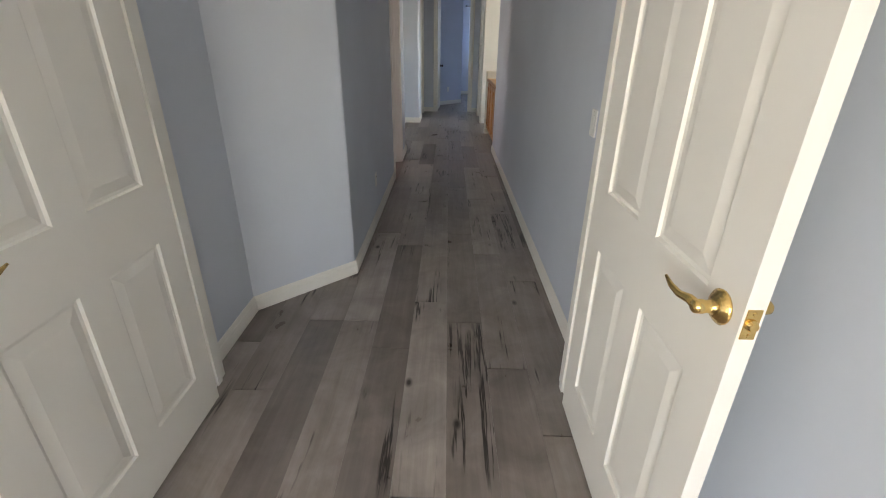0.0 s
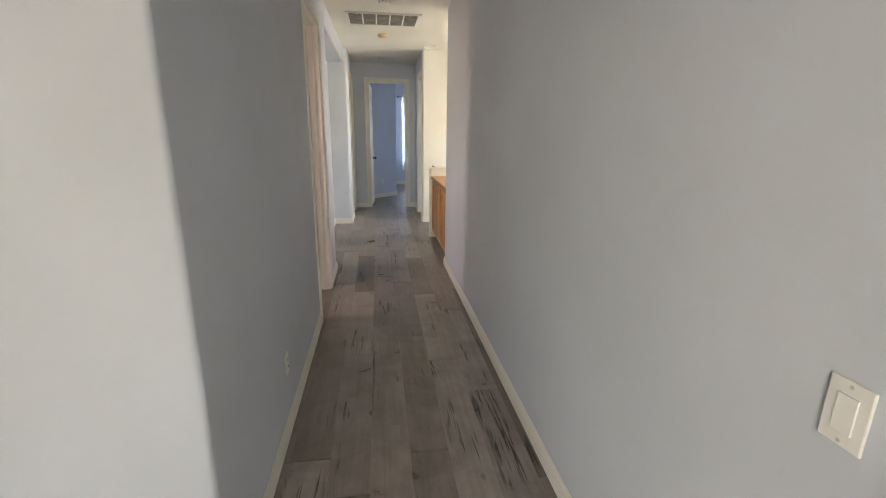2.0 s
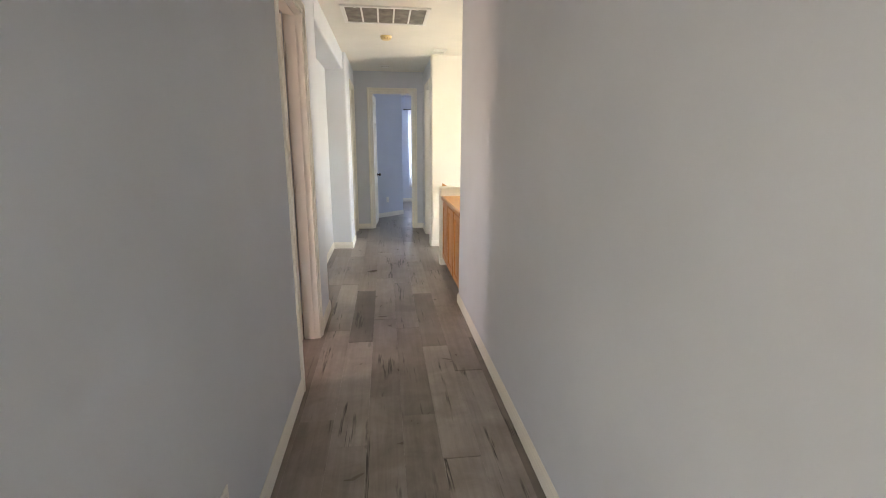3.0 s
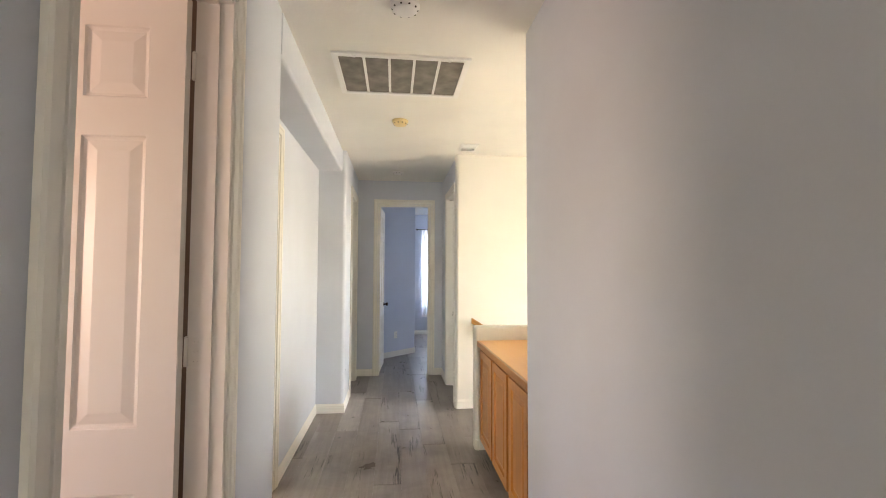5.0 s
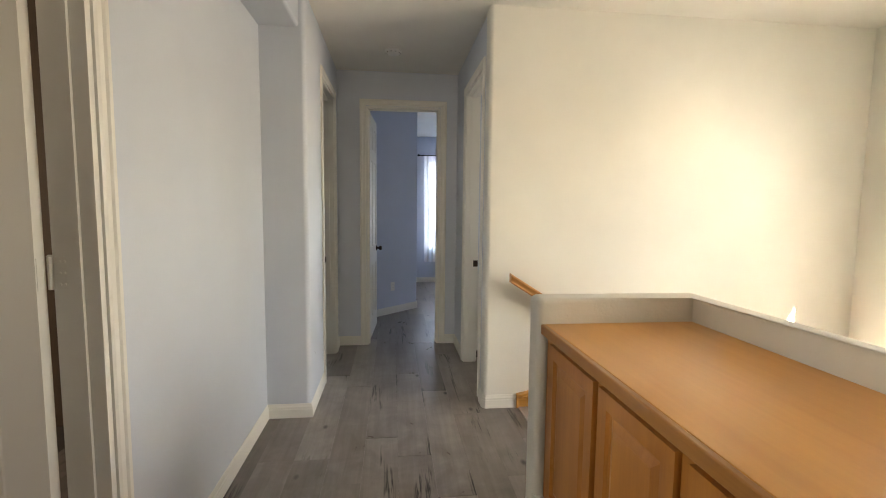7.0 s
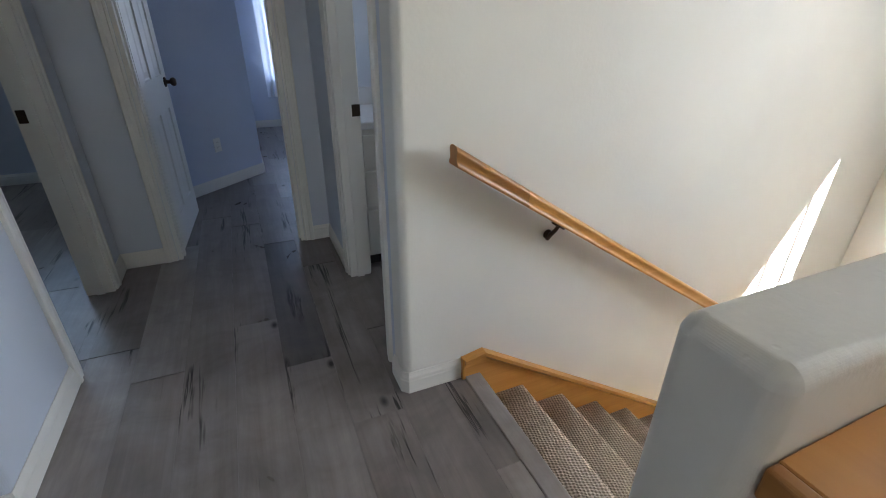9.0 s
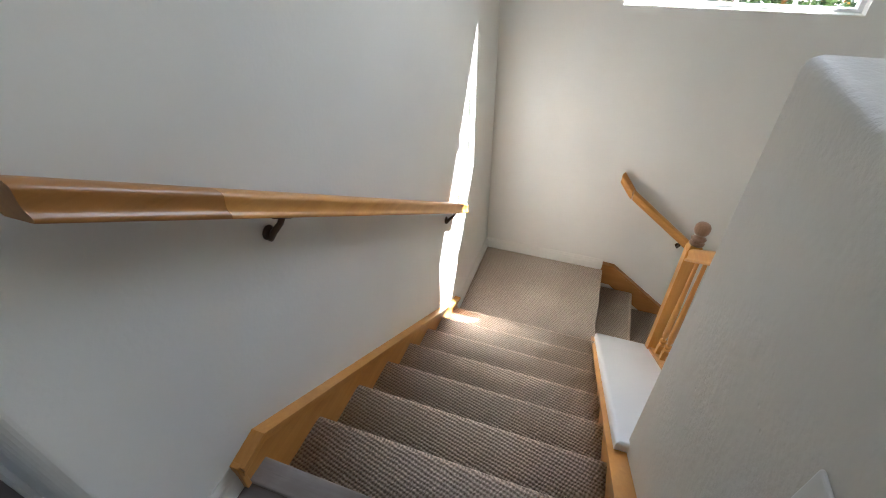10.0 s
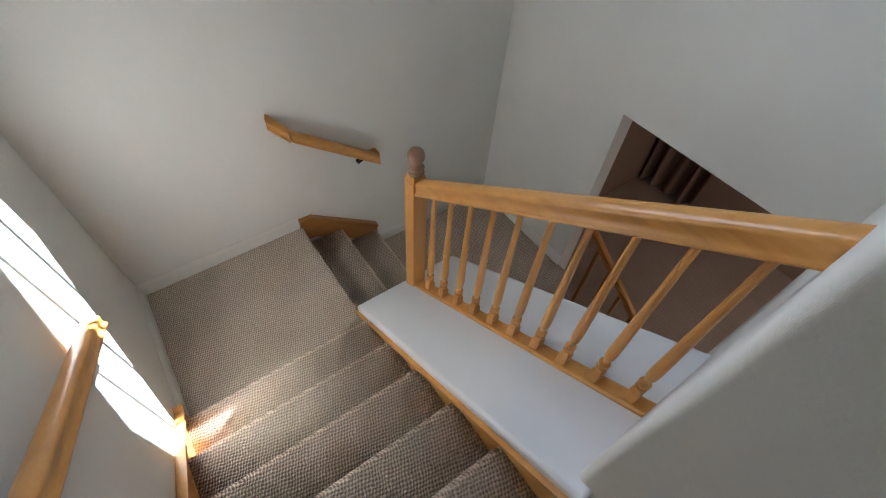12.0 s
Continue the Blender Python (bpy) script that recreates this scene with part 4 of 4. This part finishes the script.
    for v in vs[4:]:
        v.co.x, v.co.y = x + (v.co.x - x) * 0.62, BY + (v.co.y - BY) * 0.62
    L = zt - zb
    revolve(bm, [(0.015, 0.085), (0.018, 0.093), (0.0085, 0.098), (0.0085, 0.103), (0.018, 0.109), (0.0185, 0.120), (0.009, 0.126), (0.0085, 0.134),
                 (0.0155, 0.16), (0.017, 0.19), (0.0165, 0.24), (0.0135, 0.45 * L + 0.08), (0.0105, 0.8 * L), (0.0095, L)], 14, (x, BY, zb))
    sub("baluster", bm, M_MAPLE_Z)

# ---- counter and cabinet ----
cab = thing("base_cabinet", pose(0.96, 6.63, 0), "orange-stained wood base cabinet with raised-panel doors", "cabinet")
cinv = cab.matrix_basis.inverted()
bm = bmesh.new()
box(bm, 0.962, 1.596, 5.955, 7.319, 0.10, 0.843)
part("body", bm, M_CABINET, cab).matrix_parent_inverse = cinv
# the shade under the cabinet is put into this near-black colour
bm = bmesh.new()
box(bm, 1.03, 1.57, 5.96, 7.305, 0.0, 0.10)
part("toe_kick", bm, M_SHADE_SCUFF, cab, "recessed toe kick with its shade painted near black").matrix_parent_inverse = cinv
for ya, yb in ((6.83, 7.25), (6.395, 6.79), (5.965, 6.345)):
    bm = bmesh.new()
    w = yb - ya
    panel_grid(bm, w, 0.125, 0.825, [(0.055, w - 0.055, 0.180, 0.770)], 0.0, -1, 0.013, 0.016, 0.028, 0.010)
    for q in (((0, 0, .125), (w, 0, .125), (w, .019, .125), (0, .019, .125)), ((0, 0, .825), (w, 0, .825), (w, .019, .825), (0, .019, .825)),
              ((0, 0, .125), (0, .019, .125), (0, .019, .825), (0, 0, .825)), ((w, 0, .125), (w, .019, .125), (w, .019, .825), (w, 0, .825)), ((0, .019, .125), (w, .019, .125), (w, .019, .825), (0, .019, .825))):
        bm.faces.new([bm.verts.new(v) for v in q])
    bmesh.ops.remove_doubles(bm, verts=bm.verts[:], dist=0.0004)
    dd = part("door", bm, M_CABINET, cab)
    dd.matrix_parent_inverse = cinv
    dd.matrix_basis = pose(0.943, yb, 0, 0, 0, -90)
top = thing("countertop", pose(0.96, 6.63, 0.847), "honey-orange wood countertop with banded front edge", "countertop")
tinv = top.matrix_basis.inverted()
bm = bmesh.new()
soft_box(bm, 0.957, 1.651, 5.952, 7.339, 0.847, 0.8865, 0.002, 1)
part("slab", bm, M_TOP, top).matrix_parent_inverse = tinv
bm = bmesh.new()
soft_box(bm, 0.935, 0.9565, 5.952, 7.339, 0.843, 0.887, 0.005, 3)
part("edge_band", bm, M_MAPLE_DARK_Y, top, "darker wooden front edge band").matrix_parent_inverse = tinv


# ---- wall plates and ceiling fixtures ----
def switch_plate(m, label):
    s = thing("light_switch", m, label, "light switch")
    bm = bmesh.new()
    soft_box(bm, -0.036, 0.036, -0.006, 0.0, -0.058, 0.058, 0.003, 2)
    part("plate", bm, M_PLASTIC, s)
    bm = bmesh.new()
    soft_box(bm, -0.017, 0.017, -0.0085, -0.005, -0.033, 0.033, 0.0015, 2)
    part("rocker", bm, M_PLASTIC, s)
    for dz in (-0.048, 0.048):
        bm = bmesh.new()
        revolve(bm, [(0.0035, 0), (0.003, 0.0012)], 10, m=pose(0, -0.006, dz, 90))
        part("screw", bm, M_STEEL, s)


def outlet(m, label):
    s = thing("power_outlet", m, label, "outlet", "duplex outlets")
    bm = bmesh.new()
    soft_box(bm, -0.035, 0.035, -0.005, 0.0, -0.057, 0.057, 0.003, 2)
    part("plate", bm, M_PLASTIC, s)
    for dz in (-0.02, 0.02):
        bm = bmesh.new()
        revolve(bm, [(0.0165, 0), (0.0165, 0.002), (0.015, 0.003)], 16, m=pose(0, -0.0045, dz, 90))
        part("socket", bm, M_PLASTIC, s)
        bm = bmesh.new()
        for dx in (-0.006, 0.006):
            box(bm, dx - 0.001, dx + 0.001, -0.0085, -0.007, dz - 0.002, dz + 0.006)
        part("slots", bm, M_BLACK, s)


switch_plate(pose(XR, 1.488, 1.09, 0, 0, -90), "white rocker light switch on the corridor wall")
switch_plate(pose(1.122, 7.468, 0.688, 0, 0, 180), "white switch on the low wall's stair side")
outlet(pose(XL, 3.11, 0.36, 0, 0, 90), "white duplex outlet on the corridor wall")
outlet(pose(0.285, 11.381, 0.36, 0, 0, 43.6), "white duplex outlet on the pale blue wall")
bm = bmesh.new()
t = bmesh.new()
box(t, -0.0006, 0.0006, -0.0012, 0.0012, -0.02, 0.02)
join(bm, t, pose(XF, 8.60, 0.385, 35))
part("scuff_mark", bm, M_SHADE_SCUFF, left_far, "short dark scuff on the paint")

vent = thing("return_air_grille", pose(0.29, 6.525, CEIL), "white ceiling return grille with dusty grey filter", "vent")
bm = bmesh.new()
VX, VY = 0.408, 0.297
for a in ((-VX, VX, -VY, -VY + 0.035), (-VX, VX, VY - 0.035, VY), (-VX, -VX + 0.035, -VY + 0.035, VY - 0.035), (VX - 0.035, VX, -VY + 0.035, VY - 0.035)):
    box(bm, a[0], a[1], a[2], a[3], -0.014, 0.0)
part("frame", bm, M_PLASTIC, vent)
for k in range(1, 5):
    bm = bmesh.new()
    x = -VX + 0.035 + k * (2 * VX - 0.07) / 5
    box(bm, x - 0.008, x + 0.008, -VY + 0.035, VY - 0.035, -0.012, -0.001)
    part("divider", bm, M_PLASTIC, vent)
bm = bmesh.new()
box(bm, -VX + 0.03, VX - 0.03, -VY + 0.03, VY - 0.03, -0.006, -0.0005)
part("filter", bm, M_FILTER, vent, "dusty grey filter")
for sx in (-0.28, 0.28):
    bm = bmesh.new()
    revolve(bm, [(0.012, -0.02), (0.012, -0.014)], 10, (sx, -VY + 0.018, 0))
    part("latch", bm, M_PLASTIC, vent)


def disc(name, x, y, mat, label, cat, r=0.062, h=0.036):
    s = thing(name, pose(x, y, CEIL), label, cat)
    bm = bmesh.new()
    revolve(bm, [(r * 0.45, -h), (r * 0.72, -h * 0.95), (r * 0.86, -h * 0.7), (r * 0.9, -h * 0.35), (r, -h * 0.3), (r * 1.02, 0)], 28)
    part("housing", bm, mat, s, "", True)
    # black blocks stand in for the shaded openings round the housing
    for k in range(10):
        bm = bmesh.new()
        a = 2 * math.pi * k / 10
        t = bmesh.new()
        box(t, r * 0.70, r * 0.90, -0.004, 0.004, -h * 0.78, -h * 0.60)
        join(bm, t, pose(0, 0, 0, 0, 0, math.degrees(a)))
        part("slot", bm, M_SHADE_SCUFF, s)


disc("smoke_detector", 0.294, 7.40, M_YELLOWED, "yellowed plastic smoke detector on the ceiling", "smoke detector", 0.066, 0.042)
disc("smoke_detector", 0.29, 9.41, M_PLASTIC, "white low smoke detector near the end doorway", "smoke detector", 0.07, 0.028)
disc("smoke_detector", 0.295, 5.745, M_PLASTIC, "white low smoke detector before the return grille", "smoke detector", 0.07, 0.03)
reg = thing("supply_register", pose(0.997, 8.135, CEIL), "small white two-way slotted ceiling air register", "vent")
bm = bmesh.new()
RX, RY = 0.085, 0.125
for a in ((-RX, RX, -RY, -RY + 0.02), (-RX, RX, RY - 0.02, RY), (-RX, -RX + 0.018, -RY + 0.02, RY - 0.02), (RX - 0.018, RX, -RY + 0.02, RY - 0.02)):
    box(bm, *a, -0.010, 0.0)
part("frame", bm, M_PLASTIC, reg)
# black sheet standing for the shaded duct behind the slats
bm = bmesh.new()
box(bm, -RX + 0.016, RX - 0.016, -RY + 0.018, RY - 0.018, -0.002, -0.0005)
part("backing", bm, M_SHADE_SCUFF, reg)
for k in range(12):
    bm = bmesh.new()
    t = bmesh.new()
    box(t, -RX + 0.017, RX - 0.017, -0.010, 0.010, -0.0006, 0.0006)
    join(bm, t, pose(0, -0.094 + k * 0.0171, -0.009, -42 if k < 6 else 35))
    part("slat", bm, M_PLASTIC, reg)
bm = bmesh.new()
tube(bm, [(0.02, RY - 0.008, -0.010), (0.04, RY - 0.006, -0.022)], [0.003, 0.003], 8)
part("damper_lever", bm, M_PLASTIC, reg)


# ---- windows ----
def window(name, m, w, h, label, cols=1, rows=1, depth=0.12, f=0.04, sill=0.016):
    """A white framed window in an opening w x h; x along the wall, y outwards from the room's face, z up from the sill."""
    s = thing(name, m, label, "window", "", "structure")
    bm = bmesh.new()
    y0, y1 = depth * 0.45, depth * 0.85
    for a in ((0, w, 0, f), (0, w, h - f, h), (0, f, f, h - f), (w - f, w, f, h - f)):
        box(bm, a[0], a[1], y0, y1, a[2], a[3])
    part("window_frame", bm, M_PLASTIC, s)
    ym = (y0 + y1) / 2
    for k in range(1, cols):
        bm = bmesh.new()
        x = f + k * (w - 2 * f) / cols
        box(bm, x - 0.009, x + 0.009, ym - 0.008, ym + 0.008, f, h - f)
        part("muntin", bm, M_PLASTIC, s)
    for k in range(1, rows):
        bm = bmesh.new()
        z = f + k * (h - 2 * f) / rows
        box(bm, f, w - f, ym - 0.007, ym + 0.007, z - 0.009, z + 0.009)
        part("muntin", bm, M_PLASTIC, s)
    bm = bmesh.new()
    box(bm, f, w - f, ym - 0.002, ym + 0.002, f, h - f)
    part("pane", bm, M_GLASS, s).visible_shadow = False
    bm = bmesh.new()
    soft_box(bm, 0.001, w - 0.001, -0.004 if sill < 0.01 else -0.012, y0, 0.0, sill, sill * 0.3, 2)
    part("window_sill", bm, M_TRIM, s)
    return s


window("window_1", pose(3.75, WIN[1], WIN[2], 0, 0, -90), WIN[1] - WIN[0], WIN[3] - WIN[2], "white gridded stairwell window over garden plants", 4, 1, f=0.022, sill=0.006)
window("window_2", pose(BW[0], 13.90, BW[2]), BW[1] - BW[0], BW[3] - BW[2], "white bedroom window behind sheer curtain", 2, 1)
window("window_3", pose(LW[0], 12.10, LW[2]), LW[1] - LW[0], LW[3] - LW[2], "white window behind slatted blinds", 1, 1)
window("window_4", pose(0.3, -4.5, 0.75, 0, 0, 180), 2.6, 1.5, "wide white bedroom window", 2, 1)
# unseen windows made up to go with the side-room fills
window("fill_window_1", pose(-2.70, 3.56, 1.1, 0, 0, 90), 0.9, 1.0, "invented unseen window around a side-room fill light")
window("fill_window_2", pose(-2.70, 5.90, 1.1, 0, 0, 90), 0.9, 1.0, "invented unseen window around a side-room fill light")

bl = thing("window_blind", pose(-1.55, 12.09, LW[3]), "white horizontal slatted window blind, half open", "blind")
bm = bmesh.new()
soft_box(bm, -0.64, 0.64, -0.055, -0.005, -0.05, 0.0, 0.004, 2)
part("headrail", bm, M_PLASTIC, bl)
sl = None
for k in range(32):
    bm = bmesh.new()
    t = bmesh.new()
    box(t, -0.63, 0.63, -0.024, 0.024, -0.0012, 0.0012)
    join(bm, t, pose(0, -0.03, -0.07, 24))
    if sl is None:
        sl = part("slat", bm, M_BLIND, bl)
    else:
        bm.free()
        o = new("slat", sl.data)
        o.parent = bl
        o.location = (0, 0, -0.0395 * k)
for x in (-0.45, 0.45):
    bm = bmesh.new()
    tube(bm, [(x, -0.03, -0.04), (x, -0.03, -1.30)], [0.0015, 0.0015], 6)
    part("ladder_cord", bm, M_PLASTIC, bl)

cur = thing("curtain", pose(0.93, 13.82, 2.36), "sheer white gathered curtain on a black rod", "curtain")


def cloth(x0, x1, z0, z1, folds, amp, seed):
    bm = bmesh.new()
    rnd = random.Random(seed)
    ph = [rnd.uniform(0, 6.28) for _ in range(4)]
    nx, nz = folds * 10, 14
    grid = []
    for j in range(nz + 1):
        v = j / nz
        row = []
        for i in range(nx + 1):
            u = i / nx
            y = amp * (0.5 + 0.6 * v) * math.sin(2 * math.pi * folds * u + ph[0] + 0.6 * math.sin(3 * v + ph[1])) + 0.4 * amp * math.sin(5.3 * math.pi * u * 2 + ph[2])
            row.append(bm.verts.new((x0 + (x1 - x0) * u + 0.01 * math.sin(4 * v + ph[3] + 9 * u), y, z1 + (z0 - z1) * v)))
        grid.append(row)
    for a, b in zip(grid, grid[1:]):
        for i in range(nx):
            bm.faces.new((a[i], a[i + 1], b[i + 1], b[i]))
    return bm


part("panel", cloth(-0.06, 0.72, -1.96, 0.0, 9, 0.022, 3), M_SHEER, cur, "sheer white cloth panel", True)
bm = bmesh.new()
tube(bm, [(-0.16, 0, 0.01), (1.5, 0, 0.01)], [0.009, 0.009], 10)
revolve(bm, [(0.008, 0), (0.018, 0.008), (0.021, 0.02), (0.016, 0.032), (0.004, 0.04)], 12, m=pose(-0.15, 0, 0.01, 0, -90, 0))
tube(bm, [(-0.10, 0, 0.005), (-0.10, 0.075, 0.005)], [0.007, 0.007], 8)
part("rod", bm, M_BLACK, cur, "black curtain rod with finial")

# ---- small bathroom beyond the right doorway ----
van = thing("bathroom_vanity", pose(1.45, 9.72, 0), "white bathroom vanity with stacked drawers", "vanity")
bm = bmesh.new()
box(bm, -0.40, 0.60, -0.25, 0.27, 0.08, 0.80)
part("body", bm, M_DOOR, van)
# recess under the vanity, its shade painted in near black
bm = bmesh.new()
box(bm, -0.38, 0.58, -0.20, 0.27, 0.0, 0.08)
part("toe_kick", bm, M_SHADE_SCUFF, van)
for z0, z1 in ((0.11, 0.36), (0.38, 0.58), (0.60, 0.77)):
    for x0, x1 in ((-0.39, 0.09), (0.11, 0.59)):
        bm = bmesh.new()
        soft_box(bm, x0, x1, -0.268, -0.25, z0, z1, 0.004, 2)
        part("drawer", bm, M_DOOR, van)
bm = bmesh.new()
soft_box(bm, -0.41, 0.62, -0.28, 0.275, 0.80, 0.84, 0.008, 2)
part("top", bm, M_LEDGE, van)
bm = bmesh.new()
soft_box(bm, -0.40, 0.62, 0.25, 0.275, 0.84, 0.94, 0.004, 2)
part("backsplash", bm, M_LEDGE, van)
bm = bmesh.new()
revolve(bm, [(0.025, 0.84), (0.022, 0.85), (0.012, 0.855), (0.011, 0.96)], 14, (-0.05, 0.17, 0))
tube(bm, [(-0.05, 0.17, 0.95), (-0.05, 0.12, 0.99), (-0.05, 0.05, 0.985), (-0.05, 0.03, 0.96)], [0.011, 0.010, 0.009, 0.009], 10)
part("faucet", bm, M_BLACK, van, "black curved tap", True)

# ---- lower room glimpsed through the opening ----
dr = thing("drape", pose(3.50, 2.85, -0.45), "brown floor-length drape in the lower room", "curtain")
part("panel", cloth(-0.45, 0.33, -2.55, 0.0, 4, 0.075, 8), M_DRAPE, dr, "", True)
bm = bmesh.new()
tube(bm, [(-1.8, 0, 0.03), (0.36, 0, 0.03)], [0.014, 0.014], 10)
part("rod", bm, M_BLACK, dr)

lr = thing("handrail", pose(2.6, 5.45, LOW), "honey maple handrail of the lower stair", "handrail")
linv = lr.matrix_basis.inverted()
bm = bmesh.new()
extrude_profile(bm, RAIL, (3.05, 5.48, -1.52), (2.0, 5.48, -2.27))
part("rail", bm, M_MAPLE_X, lr, "", True).matrix_parent_inverse = linv
for k in range(6):
    bm = bmesh.new()
    x = 2.95 - 0.17 * k
    soft_box(bm, x - 0.014, x + 0.014, 5.466, 5.494, LOW, -1.52 - 0.714 * (3.05 - x) + 0.01, 0.003, 1)
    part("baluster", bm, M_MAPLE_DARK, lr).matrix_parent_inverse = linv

# ---- garden outside the stair window ----
bm = bmesh.new()
box(bm, 3.9, 60, -60, 80, LOW - 0.3, LOW - 0.2)
structure("ground", bm, M_SOIL, "bare brown garden soil")


def shrub(name, x, y, z0, top, spread, seed, n, mat, label):
    s = thing(name, pose(x, y, z0), label, "shrub")
    rnd = random.Random(seed)
    bm = bmesh.new()
    tips = []
    for k in range(14):
        a = rnd.uniform(0, 6.28)
        r = spread * rnd.uniform(0.3, 1.0)
        hgt = (top - z0) * rnd.uniform(0.65, 1.0)
        p1 = (r * 0.3 * math.cos(a), r * 0.3 * math.sin(a), hgt * 0.5)
        p2 = (r * math.cos(a), r * math.sin(a), hgt)
        tube(bm, [(0, 0, 0), p1, p2], [0.03, 0.018, 0.006], 6)
        tips.append((p1, p2))
    part("branches", bm, M_SOIL, s)
    bm = bmesh.new()
    bl_ = bmesh.new()
    for k in range(n):
        p1, p2 = rnd.choice(tips)
        f = rnd.uniform(0.1, 1.08)
        c = Vector(p1).lerp(Vector(p2), f) + Vector([rnd.gauss(0, 0.2) for _ in range(3)])
        q = Euler([rnd.uniform(0, 6.28) for _ in range(3)]).to_matrix()
        L, W = rnd.uniform(0.045, 0.10), rnd.uniform(0.014, 0.03)
        t = bl_ if (mat is not None and rnd.random() < 0.06) else bm
        pts = [(0, 0, 0), (W, L * 0.4, 0.01), (W * 0.7, L * 0.75, 0), (0, L, -0.012), (-W * 0.7, L * 0.75, 0), (-W, L * 0.4, 0.01)]
        t.faces.new([t.verts.new(c + q @ Vector(p)) for p in pts])
    part("leaves", bm, M_LEAF, s, "green leaves")
    if mat is not None:
        part("blossoms", bl_, mat, s, "orange blossoms")
    else:
        bl_.free()


shrub("flowering_shrub", 5.9, 8.2, LOW - 0.2, 0.85, 1.1, 4, 9000, M_BLOOM, "leafy green shrub with orange blossoms")
shrub("flowering_shrub", 6.1, 6.6, LOW - 0.2, 0.95, 1.2, 5, 9000, M_BLOOM, "leafy green shrub with orange blossoms")
shrub("flowering_shrub", 6.4, 4.9, LOW - 0.2, 0.9, 1.2, 6, 7000, M_BLOOM, "leafy green shrub with orange blossoms")
shrub("flowering_shrub", 8.2, 7.4, LOW - 0.2, 1.7, 1.5, 11, 7000, M_BLOOM, "tall leafy green shrub with orange blossoms")
shrub("flowering_shrub", 8.4, 5.2, LOW - 0.2, 1.6, 1.5, 12, 7000, M_BLOOM, "tall leafy green shrub with orange blossoms")
shrub("garden_shrub", -1.6, 14.6, -0.6, 2.6, 0.9, 7, 2600, None, "sunlit leafy shrub outside the blinds")

# ---- floor planks ----
PW, PL = 0.19, 1.265
meshes = {}


def plank_mesh(length, width):
    key = (round(length, 2), round(width, 3))
    if key not in meshes:
        bm_ = bmesh.new()
        l, w = key
        g = 0.0003
        for z, o in ((0.0, 0.0003), (-0.0003, g), (-0.011, g)):
            for x, y in ((o, o), (w - o, o), (w - o, l - o), (o, l - o)):
                bm_.verts.new((x, y, z))
        bm_.verts.ensure_lookup_table()
        v = bm_.verts
        bm_.faces.new((v[0], v[1], v[2], v[3]))
        for a in (0, 4):
            for k in range(4):
                bm_.faces.new((v[a + k], v[a + 4 + k], v[a + 4 + (k + 1) % 4], v[a + (k + 1) % 4]))
        meshes[key] = finish("plank", bm_, M_FLOOR)
    return meshes[key]


rnd = random.Random(21)
KNOWN = {0.315: 1.555, 0.505: 1.176, 0.125: 5.564}
for k in range(-18, 11):
    x0 = 0.125 + PW * k
    off = next((v for kx, v in KNOWN.items() if abs(kx - x0) < 0.01), rnd.uniform(0, PL))
    spans = []
    if x0 < -0.85:
        spans = [(-4.5, 1.0), (4.2, 12.1)] if x0 > -1.75 else [(-4.5, 1.0)]
    elif x0 < 0.90:
        spans = [(-4.5, 13.9)]
    elif x0 < 1.19:
        spans = [(-4.5, 1.0), (7.32, 13.9)]
    else:
        spans = [(8.56, 13.9)]
    for a, b in spans:
        w = PW if x0 + PW < 1.19 or a > 8 else min(PW, 1.18 - x0)
        if w < 0.03:
            continue
        j = math.floor((a - off) / PL)
        while off + j * PL < b:
            ya, yb = max(a, off + j * PL), min(b, off + (j + 1) * PL)
            j += 1
            if yb - ya < 0.03:
                continue
            o = new("plank", plank_mesh(yb - ya, w))
            o.location = (x0, ya, 0)
            o.parent = floor
